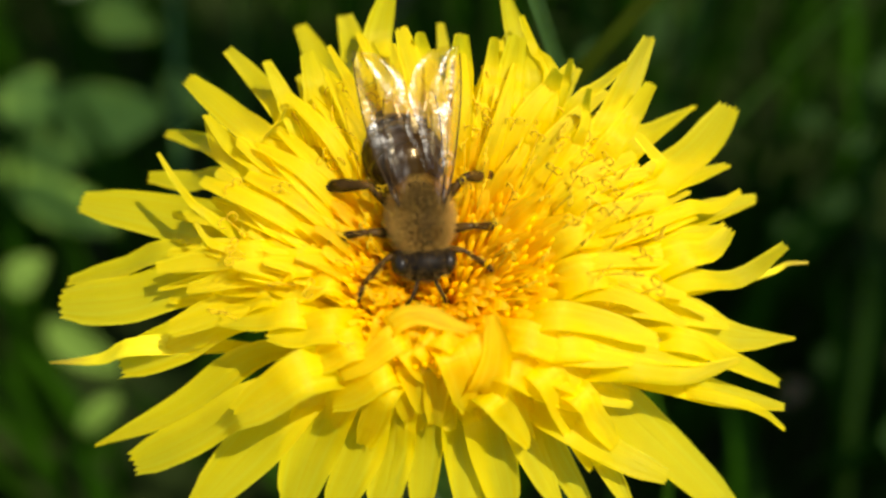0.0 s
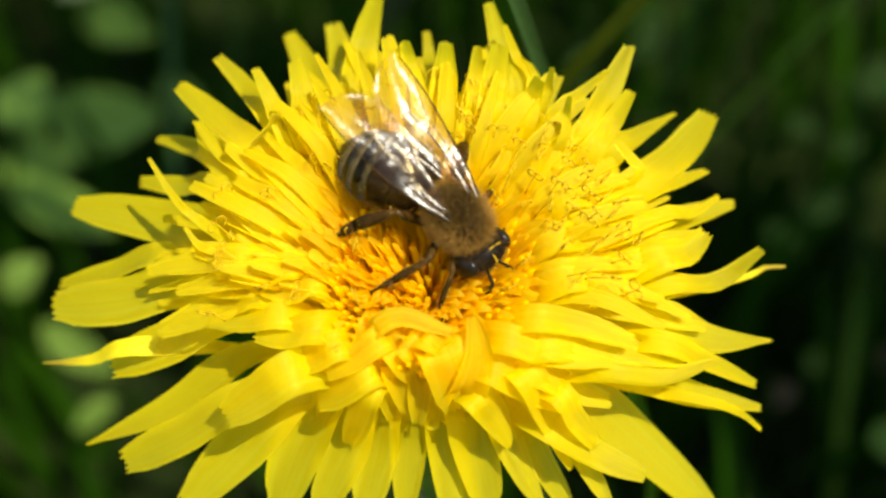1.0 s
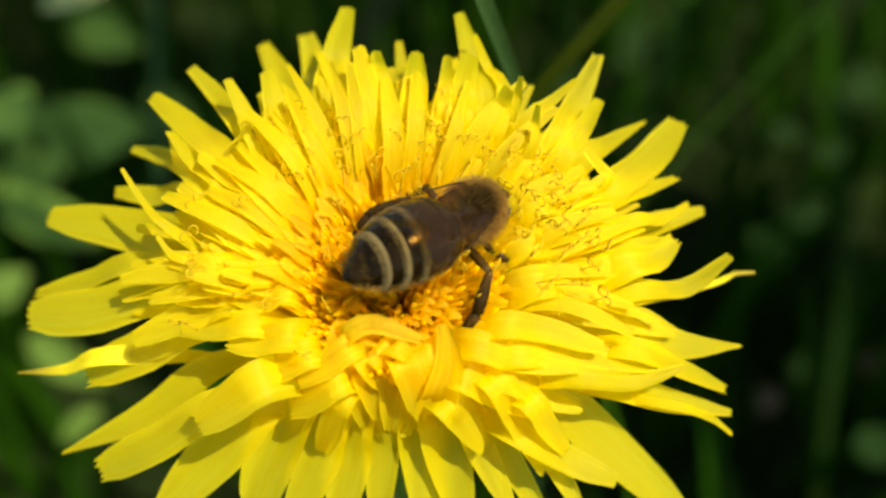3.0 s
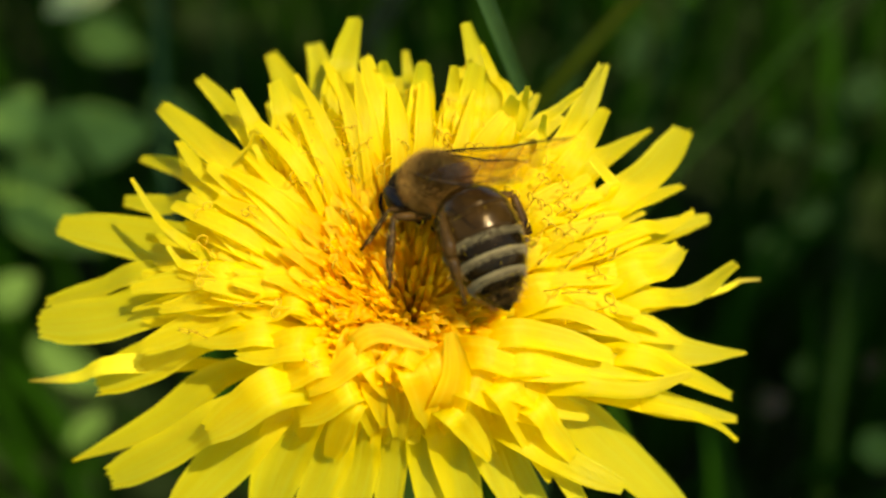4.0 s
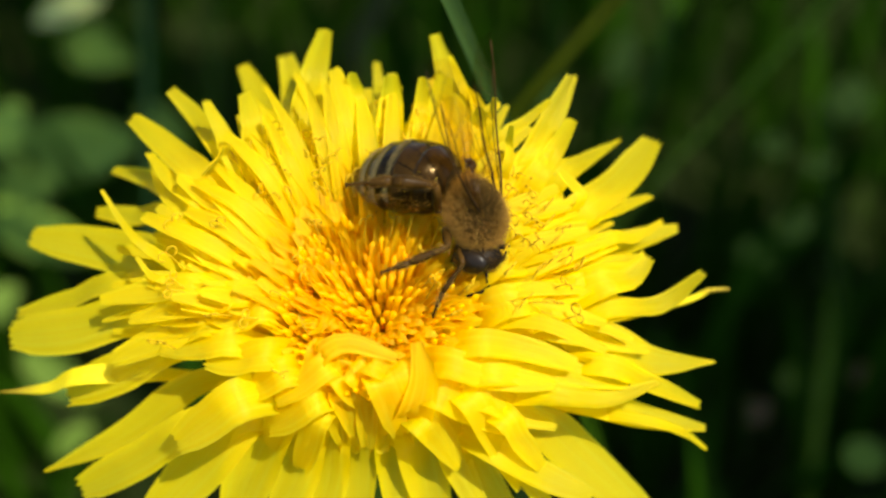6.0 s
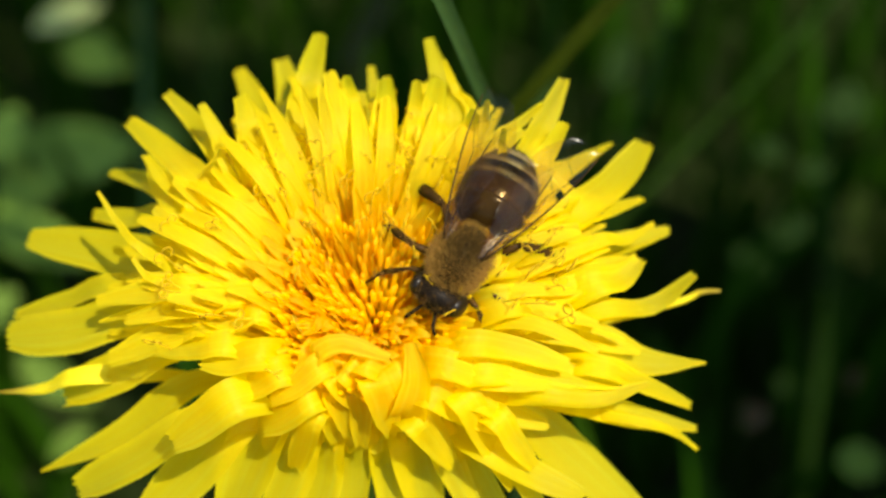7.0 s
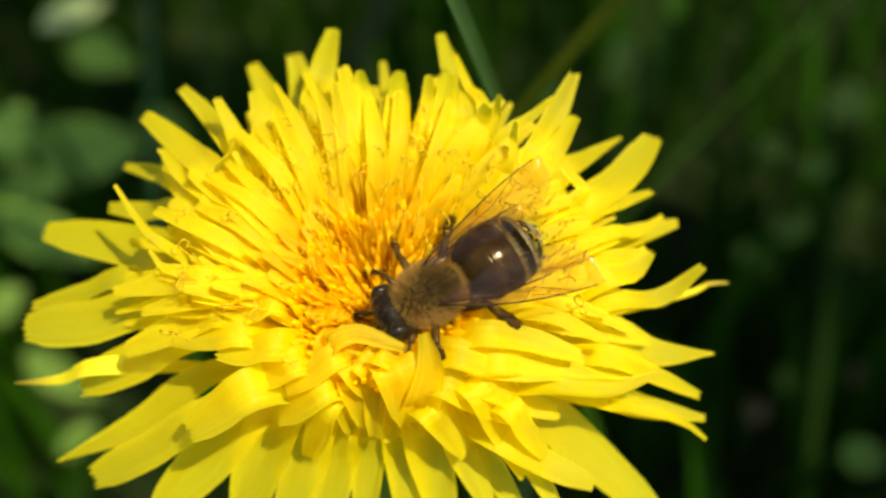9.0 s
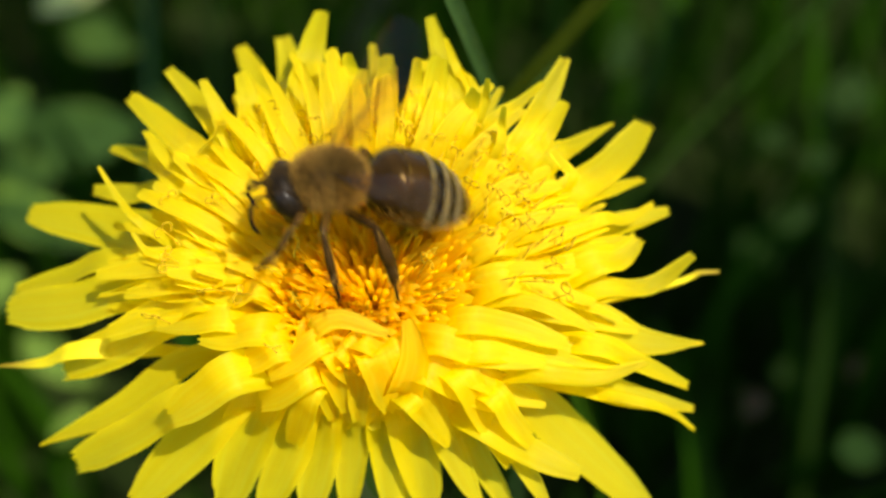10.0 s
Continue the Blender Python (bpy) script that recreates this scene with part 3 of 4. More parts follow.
ray((-126.1, 4.11, 11), (-111.2, 2.9, 12.4), (-62.5, 3.82, 11.8), 1.32, 0.35, 22)
ray((-42, 5.21, 11.2), (-30.9, 8.03, 10.6), (-22.2, 11.42, 9.5), 1.72, 0.05, 0)
ray((-53.5, 5.76, 10.4), (-43.8, 7.95, 9.2), (-35.2, 10.8, 7.2), 1.98, 0.2, 0)
ray((-62.7, 6.55, 9.2), (-58.6, 7.92, 7.6), (-56.4, 9.33, 5.5), 2.18, 0.2, 0)
ray((-25.9, 5.97, 11.4), (-17.3, 8.82, 11), (-15.9, 12.31, 10), 1.65, 0.2, 0)
ray((-33.3, 6.82, 10.6), (-19.2, 10.33, 9.6), (-14.4, 15.58, 8), 2.05, 0.3, 0)
ray((-2.4, 6.99, 11.3), (2.3, 10.3, 10.8), (8.8, 13.9, 10), 2.05, 0.2, 0)
ray((14.2, 6.76, 11.8), (14.3, 10.24, 11), (16.7, 15.35, 9.6), 1.78, 0.3, 0)
ray((27, 8.3, 12), (26.1, 10.74, 11.7), (25.4, 13.47, 11), 1.45, 0.2, 0)
ray((-174.6, 5.24, 11), (-172.1, 6.96, 10.9), (-179.5, 9.61, 10.4), 1.52, 0.3, 0)
ray((174.1, 6.53, 11), (-179, 9.32, 10.2), (-179.6, 12.25, 9.4), 1.85, 0.2, 0)
ray((-175.4, 8.39, 10.2), (-174.7, 10.98, 9.4), (-172.1, 14.96, 8.2), 1.98, 0.1, 0)
ray((-86.4, 4.44, 9.8), (-89.7, 5.63, 8.6), (-90.3, 6.92, 6.5), 1.45, 0.2, 0)
ray((-113.2, 5.44, 9.6), (-107.1, 6.16, 8.4), (-102.8, 6.93, 6.5), 1.32, 0.2, 0)
ray((-37.8, 9.24, 8.7), (-38.9, 11.03, 7.6), (-38.7, 12.8, 5.8), 1.65, 0.2, 0)
ray((-41.9, 7.25, 10.1), (-43.4, 9.69, 7.8), (-45.7, 12.6, 4.7), 1.85, 0.3, 0)
ray((-102.5, 3.56, 10.9), (-89.5, 4.19, 10.4), (-78.9, 4.95, 9), 2.05, 0.2, 0)
ray((-120.5, 4.18, 10.9), (-110.4, 4.9, 10.1), (-106.1, 5.63, 8.5), 1.72, 0.2, 0)
ray((-87.9, 3.48, 11.1), (-72.5, 4.11, 10.9), (-62.3, 5.15, 10), 1.72, 0.2, 0)
ray((-105.6, 4.6, 9.8), (-98, 5.68, 8.6), (-95.3, 6.45, 7), 1.85, 0.2, 0)
ray((-132.4, 5.9, 9.6), (-132.4, 7.37, 8), (-130.9, 8.78, 5.5), 1.98, 0.2, 0)
ray((-133.4, 3.48, 10.6), (-129.4, 4.43, 10.4), (-129.9, 5.81, 9.7), 1.72, 0.2, 0)
ray((-109.9, 3.17, 10.7), (-109, 3.96, 10.4), (-109.9, 4.98, 9.6), 1.52, 0.3, 0)
ray((6.9, 18.8, 5.4), (8.9, 20.96, 5), (8.9, 22.58, 4.6), 0.50, 0.5, 0, DRY)

# shorter rings under the open ones, at the back and the sides
for count, reach, high in ((42, 15.2, 8.2), (34, 13.2, 10.6)):
    for i in range(count):
        az = -6 + i * 192 / count + rnd.uniform(-2, 2)
        back = max(0, math.sin(radians(az)))
        r = rnd.uniform(0.9, 1.1) * reach * (1 + 0.06 * back)
        h = high + rnd.uniform(-0.6, 0.6) + 0.8 * back
        r *= 1 - 0.05 * back
        ray((az, r * 0.45, 9.4), (az, r * 0.7, h + 0.6 + 0.8 * back), (az + rnd.uniform(-4, 4), r, h - 0.5 + 2.4 * back), rnd.uniform(1.0, 1.5), rnd.choice((0.1, 0.3, 0.6)), rnd.uniform(-15, 15))

# the crowded inner florets, ring by ring
GOLD = 137.508
MIDDLE = Vector((0.8, 0.3, 0))      # the hollow lies a little beside the axis


class Mass:
    """Many florets gathered into one mesh."""

    def __init__(self):
        self.verts, self.faces, self.uvs = [], [], []

    def add(self, made):
        n = len(self.verts)
        self.verts += made[0]
        self.faces += [tuple(x + n for x in face) for face in made[1]]
        self.uvs += made[2]


crowd, ring = Mass(), Mass()


def crown(az, r):
    """How high the florets' tips stand: a dome with a hollow in the middle that opens to the front."""
    front = max(0, -math.sin(radians(az)))
    return 9.3 + 2.6 * min(1, r / 6.0) ** 0.9 - 0.16 * max(0, r - 8) - 1.0 * front * min(1, r / 6)


for i in range(330):
    q = (i + 0.5) / 330
    az = i * GOLD + rnd.uniform(-5, 5)
    front = max(0, 0.3 - math.sin(radians(az))) / 1.3
    r1 = (3.4 + 9.8 * math.sqrt(q)) * (1 - 0.45 * front) * rnd.uniform(0.93, 1.07)
    r0 = 0.8 + 3.0 * math.sqrt(q)
    h1 = crown(az, r1) + rnd.uniform(-1.0, 0.6)
    wide = rnd.uniform(0.8, 1.15) if q < 0.25 else (rnd.uniform(1.05, 1.5) if q < 0.6 else rnd.uniform(1.2, 1.8))
    near = MIDDLE * (1 - 0.75 * q)
    p0, p2 = polar(az, r0 * 0.8, 1.0), polar(az + rnd.uniform(-6, 6), r1, h1) + near
    p1 = polar(az, r0 + (r1 - r0) * 0.26, h1 * 0.92) + near * 0.8
    made = floret_lump(p0, p1, p2, wide, rnd.choice((0.08, 0.16, 0.3, 0.5)), rnd.uniform(-18, 18), teeth=0.2, cup=rnd.uniform(0.1, 0.4), rows=14, flick=rnd.uniform(-0.3, 0.7), sway=rnd.uniform(-0.04, 0.04))
    if front > 0.2 and q > 0.22:
        continue
    if q < 0.3:
        crowd.add(made)
    elif q < 0.5:
        ring.add(made)
    else:
        part("petal", mesh_of("floret", made[0], made[1], PETAL, made[2]), dandelion)
# closing layers under them
for count, drop in ((420, 0.55), (260, 1.7)):
    for i in range(count):
        q = (i + 0.5) / count
        az = i * GOLD + 60 + rnd.uniform(-6, 6)
        front = max(0, 0.3 - math.sin(radians(az))) / 1.3
        r1 = (3.0 + 9.6 * math.sqrt(q)) * (1 - 0.45 * front)
        if front > 0.2 and q > 0.25:
            continue
        h1 = crown(az, r1) - drop + rnd.uniform(-0.3, 0.3)
        r0 = 0.6 + 3.2 * math.sqrt(q)
        ring.add(floret_lump(polar(az, r0 * 0.8, 1.0), polar(az, r0 + (r1 - r0) * 0.3, h1 * 0.92), polar(az + rnd.uniform(-7, 7), r1, h1), rnd.uniform(1.3, 1.8), 0.3, rnd.uniform(-9, 9), teeth=0.1, cup=0.12, rows=9))
# the front: rows of florets lapped like shingles, from the rim of the hollow down to the open ones
for r_row, h_row, count, wide, mass in ((1.9, 10.3, 12, 0.8, crowd), (2.5, 10.7, 15, 1.1, crowd), (3.3, 10.2, 15, 1.5, ring), (4.4, 8.9, 15, 1.9, ring), (5.6, 6.9, 16, 2.1, ring), (6.6, 4.9, 17, 2.1, ring)):
    for i in range(count):
        az = -172 + 164 * (i + 0.5) / count + rnd.uniform(-3, 3)
        side = abs(math.cos(radians(az)))
        r1, h1 = r_row * (1 + 0.2 * side * side) + rnd.uniform(-0.4, 0.45), h_row + 0.3 * side * side + rnd.uniform(-0.4, 0.35)
        mass.add(floret_lump(polar(az, r1 * 0.34, 1.0), polar(az, r1 * 0.62, h1 + 1.5), polar(az + rnd.uniform(-7, 7), r1, h1) + MIDDLE * 0.5, wide * rnd.uniform(0.85, 1.15), rnd.choice((0.2, 0.4, 0.7)), rnd.uniform(-13, 13), teeth=0.12, cup=rnd.uniform(0.1, 0.35), rows=12, flick=rnd.uniform(-0.2, 0.4)))
# the youngest ones, half open, that stand in the hollow
for i in range(120):
    az, r1 = i * GOLD + 20 + rnd.uniform(-9, 9), 1.4 + 3.6 * math.sqrt((i + 0.5) / 120)
    if math.sin(radians(az)) < -0.45 and r1 > 2.2:
        continue
    h1 = crown(az, r1) + rnd.uniform(-0.3, 0.7)
    crowd.add(floret_lump(polar(az, r1 * 0.3, 1.0), polar(az, r1 * 0.5, h1 * 0.95) + MIDDLE * 0.8, polar(az + rnd.uniform(-9, 9), r1, h1) + MIDDLE, rnd.uniform(0.5, 0.85), rnd.choice((0.3, 0.6, 0.9)), rnd.uniform(-25, 25), teeth=0.1, cup=rnd.uniform(0.3, 0.7), rows=12, flick=rnd.uniform(-0.3, 0.5)))
tagged(part("floret_ring", mesh_of("floret_ring", ring.verts, ring.faces, PETAL, ring.uvs), dandelion, "ring of narrow yellow florets round the centre"), kind="stuff")
tagged(part("floret_crowd", mesh_of("floret_crowd", crowd.verts, crowd.faces, YOUNG, crowd.uvs), dandelion, "crowd of narrow orange young florets"), kind="stuff")

# the bed of unopened florets, packed shoulder to shoulder at the bottom of the hollow
bed_v, bed_f = [], []
for i in range(420):
    az, r = i * GOLD, 5.6 * math.sqrt((i + 0.5) / 420)
    top = crown(az, r) - 0.75 + rnd.uniform(-0.45, 0.45)
    foot, head_end = polar(az, r * 0.7, 2.0) + MIDDLE, polar(az, r, top) + MIDDLE
    v, f = tube([foot, head_end, head_end + polar(az, 0.10, 0.35), head_end + polar(az, 0.25, 0.62)], [0.22, 0.22, 0.15, 0.03], 6)
    n = len(bed_v)
    bed_v += v
    bed_f += [tuple(x + n for x in face) for face in f]
tagged(part("floret_bed", mesh_of("floret_bed", bed_v, bed_f, STRAW, [(0.5, (p[2] - 3) / 6) for p in bed_v]), dandelion, "packed unopened orange florets"), kind="stuff")


def style_mesh(foot, d, out, length, arm):
    """A thin style with two arms that coil back."""
    side = d.cross(Vector((rnd.uniform(-1, 1), rnd.uniform(-1, 1), 0.3))).normalized()
    stalk = [foot + d * (length * t) + out * (0.35 * t * t) for t in (0, 0.25, 0.5, 0.75, 1.0)]
    lumps = [tube(stalk, [0.045, 0.04, 0.036, 0.036, 0.04], 5)]
    deep = d.cross(side)
    for sign in (-1, 1):
        pts, turns, drift = [], rnd.uniform(3.4, 6.4), rnd.uniform(-0.2, 0.2)
        rr = arm * rnd.uniform(0.75, 1.25)
        for q in range(13):
            a = turns * q / 12
            pts.append(stalk[-1] + side * (sign * (rr * (1 - math.cos(a)) + 0.02)) + d * (rr * math.sin(a) * 1.1) + deep * (drift * q / 12))
        lumps.append(tube(pts, [0.042] * 10 + [0.04, 0.036, 0.03], 5))
    return mesh_of("style", *join(*lumps), STYLE)


def style(az, r, length, lean, arm, over=0.0):
    """A style standing on the dome of florets."""
    out = polar(az + rnd.uniform(-25, 25), 1, 0)
    d = (out * lean + Vector((0, 0, 1))).normalized()
    part("style", style_mesh(polar(az, r, crown(az, r) - 0.4 + over), d, out, length, arm), dandelion, "coiled ochre style")


for i in range(44):
    q = (i + 0.5) / 44
    az = i * GOLD + 40 + rnd.uniform(-25, 25)
    front = max(0, -math.sin(radians(az)))
    r = (4.6 + 7.6 * math.sqrt(q)) * (1 - 0.25 * front)
    if front > 0.3 and (q > 0.35 or rnd.random() < 0.45):
        continue
    style(az, r * 0.95, rnd.uniform(1.2, 1.9), rnd.uniform(0.25, 0.9), rnd.uniform(0.17, 0.28), 0.0)
for i in range(76):         # they crowd where the florets ripened first
    az, r = 6 + 128 * ((i * 0.618) % 1.0), 4.8 + 6.8 * math.sqrt((i + 0.5) / 76)
    style(az, r, rnd.uniform(1.2, 1.9), rnd.uniform(0.1, 0.6), rnd.uniform(0.18, 0.29), 0.0)

for i in range(18):
    az = 20 + i * GOLD
    if math.sin(radians(az)) > -0.4:
        style(az, rnd.uniform(2.6, 5.0), rnd.uniform(1.3, 1.9), rnd.uniform(0.1, 0.5), rnd.uniform(0.17, 0.26), 0.4)

# slim closed florets standing in the hollow, leaning outwards
for i in range(130):
    az, r = i * GOLD + rnd.uniform(-8, 8), 0.2 + 3.4 * math.sqrt(i / 130)
    if r > 1.8 and math.sin(radians(az)) < -0.25:
        continue
    h = crown(az, r) + 0.3 + rnd.uniform(-0.5, 0.4)
    foot, top = polar(az, r * 0.3, 2.5) + MIDDLE, polar(az + rnd.uniform(-6, 6), r, h) + MIDDLE
    hip = polar(az, r * 0.52, h * 0.8) + MIDDLE
    pts = [foot * (1 - w) ** 2 + hip * 2 * w * (1 - w) + top * w * w for w in (0, 0.3, 0.55, 0.8, 1.0)]
    pts.append(pts[-1] + polar(az + rnd.uniform(-40, 40), 0.22, 0.16))
    wide = rnd.uniform(0.13, 0.19)
    v, f = tube(pts, [wide * 0.8, wide * 0.9, wide, wide * 1.1, wide, wide * 0.4], 6)
    part("closed_floret", mesh_of("closed_floret", v, f, STRAW, [(0.5, (p[2] - 2.5) / 9) for p in v]), dandelion, "slim closed orange floret")

# receptacle, bracts and scape
prof = [(-4.5, 1.9), (-3.8, 3.0), (-2.4, 4.0), (-0.6, 4.4), (0.8, 4.2), (1.4, 3.0), (1.7, 0.05)]
v, f = lathe(prof, 24)
part("receptacle", mesh_of("receptacle", [(y, z, x) for x, y, z in v], f, BRACT), dandelion, "green receptacle")
for i in range(30):
    az, low = i * 12 + rnd.uniform(-3, 3), i % 2
    a, b = polar(az, 3.2, -3.2), polar(az, 8.5 if low else 5.2, -7.5 if low else 5.0)
    part("bract", floret_mesh(a, polar(az, 7.2 if low else 5.4, -1.5), b, 2.1, 0.9, 0, BRACT, 0.1, 0.35, 9, 0.0), dandelion, "narrow green bract")
bend = [HEAD.inverted() @ Vector(p) * 1000 for p in ((0.0006, 0.0042, -0.001), (0.0010, 0.0058, 0.04), (0.0005, 0.0045, 0.075), (0, 0.0016, 0.1005))]
pts = []
for i in range(15):
    s = i / 14
    pts.append(bend[0] * (1 - s) ** 3 + bend[1] * 3 * s * (1 - s) ** 2 + bend[2] * 3 * s * s * (1 - s) + bend[3] * s ** 3)
part("scape", mesh_of("scape", *tube(pts, [2.1] * 15, 14), STEM), dandelion, "hollow green scape")

# ---- the honey bee; x runs forward, z up, from the middle of its thorax ----
bee = tagged(new("honey_bee"), "brown furry honey bee with banded abdomen foraging on the flower", "bee")
rb = random.Random(3)


def fuzz(points, length, width, comb, jitter=0.35):
    """Fine hairs as slim blades from (place, normal) pairs, combed one way."""
    verts, faces = [], []
    for p, nrm in points:
        d = (nrm + comb + Vector((rb.gauss(0, jitter), rb.gauss(0, jitter), rb.gauss(0, jitter)))).normalized()
        side = d.orthogonal().normalized()
        side = (Matrix.Rotation(rb.uniform(0, 6.28), 3, d) @ side) * width
        l = length * rb.uniform(0.6, 1.25)
        n = len(verts)
        bend = p + d * l * 0.55
        tip = p + d * l + comb * l * 0.35
        verts += [tuple(p - side), tuple(p + side), tuple(bend + side * 0.7), tuple(bend - side * 0.7), tuple(tip)]
        faces += [(n, n + 1, n + 2, n + 3), (n + 3, n + 2, n + 4)]
    return verts, faces


def egg_points(count, c, r, keep=lambda v: True):
    out = []
    while len(out) < count:
        v = Vector((rb.gauss(0, 1), rb.gauss(0, 1), rb.gauss(0, 1))).normalized()
        if keep(v):
            out.append((Vector((c[0] + v.x * r[0], c[1] + v.y * r[1], c[2] + v.z * r[2])), Vector((v.x / r[0], v.y / r[1], v.z / r[2])).normalized()))
    return out


thorax = part("thorax", mesh_of("thorax", *join(egg(0, 0, 0, 2.0, 1.54, 1.52), egg(-1.25, 0, 0.45, 0.75, 1.1, 0.8, 8, 12)), DARK), bee, "dark brown thorax under tawny fur")
part("fur", mesh_of("fur", *fuzz(egg_points(12000, (0, 0, 0), (1.95, 1.5, 1.47), lambda v: v.z > -0.8 and v.z < 0.32 + 0.75 * rb.random() + max(0, v.x + 0.2) * 1.2), 0.58, 0.009, Vector((-0.3, 0, 0.1)), 0.28), HAIR), thorax, "golden brown fur round the thorax")
part("back_fur", mesh_of("back_fur", *fuzz(egg_points(5500, (0, 0, 0), (1.95, 1.5, 1.47), lambda v: v.z > 0.32 + 0.5 * rb.random() + max(0, v.x + 0.15)), 0.34, 0.009, Vector((-0.35, 0, 0.1)), 0.24), DARK_HAIR), thorax, "short dark brown fur on the back")


def pollen_mesh(points, size):
    """Grains caught in the fur."""
    verts, faces = [], []
    for p, nrm in points:
        r, n, c = size * rb.uniform(0.6, 1.3), len(verts), p + nrm * rb.uniform(0.1, 0.42)
        verts += [tuple(c + Vector(d) * r) for d in ((1, 0, 0), (-1, 0, 0), (0, 1, 0), (0, -1, 0), (0, 0, 1), (0, 0, -1))]
        faces += [(n + a, n + b, n + e) for a, b, e in ((0, 2, 4), (2, 1, 4), (1, 3, 4), (3, 0, 4), (2, 0, 5), (1, 2, 5), (3, 1, 5), (0, 3, 5))]
    return mesh_of("pollen", verts, faces, POLLEN)


part("pollen", pollen_mesh(egg_points(40, (0, 0, 0), (2.1, 1.8, 1.7), lambda v: v.z > -0.7), 0.022), thorax, "yellow pollen grains in the fur")

# head
head = part("head", mesh_of("head", *join(egg(0.6, 0, -0.35, 1.0, 1.62, 1.5), egg(1.1, 0, -1.35, 0.5, 0.7, 0.7, 8, 12)), FACE), bee, "black head with short fur", pose(0.0018, 0, -0.0002, 0, 26, 0))
for s in (-1, 1):
    part("eye", mesh_of("eye", *egg(0.6, s * 1.28, -0.30, 0.72, 0.5, 1.15), EYE), head, "glossy black compound eye")
    a = [(1.25, s * 0.35, 0.05), (1.75, s * 0.55, 0.35), (2.2, s * 0.75, 0.55)]
    b = [a[-1], (2.6, s * 0.95, 0.15), (2.85, s * 1.05, -0.4), (2.95, s * 1.1, -1.0), (2.9, s * 1.1, -1.5)]
    part("antenna", mesh_of("antenna", *join(tube(a, [0.11, 0.10, 0.12], 7), tube(b, [0.10, 0.11, 0.11, 0.11, 0.08], 7)), DARK), head, "elbowed dark antenna")
    part("mandible", mesh_of("mandible", *tube([(1.1, s * 0.45, -1.6), (1.35, s * 0.35, -2.0), (1.4, s * 0.1, -2.25)], [0.22, 0.18, 0.08], 7), AMBER), head)
part("tongue", mesh_of("tongue", *tube([(1.1, 0, -1.7), (1.3, 0, -2.4), (1.2, 0, -3.1)], [0.2, 0.14, 0.07], 7), AMBER), head)
part("fur", mesh_of("fur", *fuzz(egg_points(900, (0.6, 0, -0.35), (1.0, 1.58, 1.45), lambda v: abs(v.y) < 0.72), 0.28, 0.014, Vector((0.1, 0, 0))), DARK_HAIR), head, "short dark fur on the face")

# abdomen: overlapping shells with pale hair bands
ABD = [(0.0, 0.45), (0.25, 1.05), (0.7, 1.68), (1.4, 2.08), (2.3, 2.24), (3.2, 2.25), (4.1, 2.12), (5.0, 1.80), (5.9, 1.25), (6.6, 0.66), (7.05, 0.06)]


def abdomen_radius(x):
    for (a, ra), (b, r2) in zip(ABD, ABD[1:]):
        if a <= x <= b:
            s = (x - a) / (b - a)
            return ra + (r2 - ra) * s
    return 0.05


bow = lambda x: -0.055 * x * x * 0.5
abdomen = part("abdomen", mesh_of("abdomen", *lathe([(-x, r * 0.93) for x, r in ABD], 24, (1, 0.93), lambda x: bow(-x)), DARK), bee, "banded abdomen", pose(-0.0019, 0, -0.0002))
EDGES = (0.25, 1.7, 3.1, 4.15, 5.1, 5.95, 7.0)
for i, (a, b) in enumerate(zip(EDGES, EDGES[1:])):
    prof = []
    for q in range(9):
        s = q / 8
        x = a + (b + (0.10 if i < 5 else 0) - a) * s
        prof.append((-x, abdomen_radius(min(x, 7.04)) * (1.0 + 0.035 * s)))
    if i < 5:
        prof += [(-(b + 0.10), abdomen_radius(b + 0.1) * 0.96)]
    seg = part("abdomen_segment", mesh_of("abdomen_segment", *lathe(prof, 28, (1, 0.93), lambda x: bow(-x)), AMBER if i < 2 else SHELL), abdomen, "glossy brown tergite" if i < 2 else "glossy black tergite")
    down = []
    for _ in range(60):
        x, t = rb.uniform(a + 0.1, b), rb.uniform(-0.15, 1.15) * math.pi
        r = abdomen_radius(min(x, 7.0)) * 1.01
        down.append((Vector((-x, r * math.cos(t), bow(x) + r * 0.93 * math.sin(t))), Vector((-0.05, math.cos(t), math.sin(t)))))
    part("down", mesh_of("down", *fuzz(down, 0.16, 0.008, Vector((-1.6, 0, 0)), 0.3), DARK_HAIR), seg)
    if i == 0:
        continue
    if 2 < i < 5:
        felt = [(-(a + 0.07 + 0.22 * q / 6), abdomen_radius(a + 0.07 + 0.22 * q / 6) * (1.036 - 0.020 * abs(q - 2.2) / 3.8)) for q in range(7)]
        part("felt_band", mesh_of("felt_band", *lathe(felt, 28, (1, 0.93), lambda x: bow(-x)), BAND), abdomen, "pale felt band")
    pts = []
    for _ in range(1500 if 1 < i < 5 else 260):
        x = a + 0.06 + rb.random() ** 1.2 * (0.36 if i < 5 else 0.7)
        t = rb.uniform(-0.12, 1.12) * math.pi
        r = abdomen_radius(x)
        pts.append((Vector((-x, r * math.cos(t), bow(x) + r * 0.93 * math.sin(t))), Vector((-0.05, math.cos(t), math.sin(t)))))
    part("hair_band", mesh_of("hair_band", *fuzz(pts, 0.11, 0.012, Vector((-3.6, 0, 0)), 0.3), BAND if 1 < i < 5 else DARK_HAIR), abdomen, "pale felt hair band" if 1 < i < 5 else "sparse dark hair band")
dust = []
for _ in range(45):
    x, t = rb.uniform(1.0, 6.8), rb.uniform(0.0, 1.0) * math.pi
    r = abdomen_radius(x)
    dust.append((Vector((-x, r * math.cos(t), bow(x) + r * 0.93 * math.sin(t))), Vector((0, math.cos(t), math.sin(t))) * 0.25))
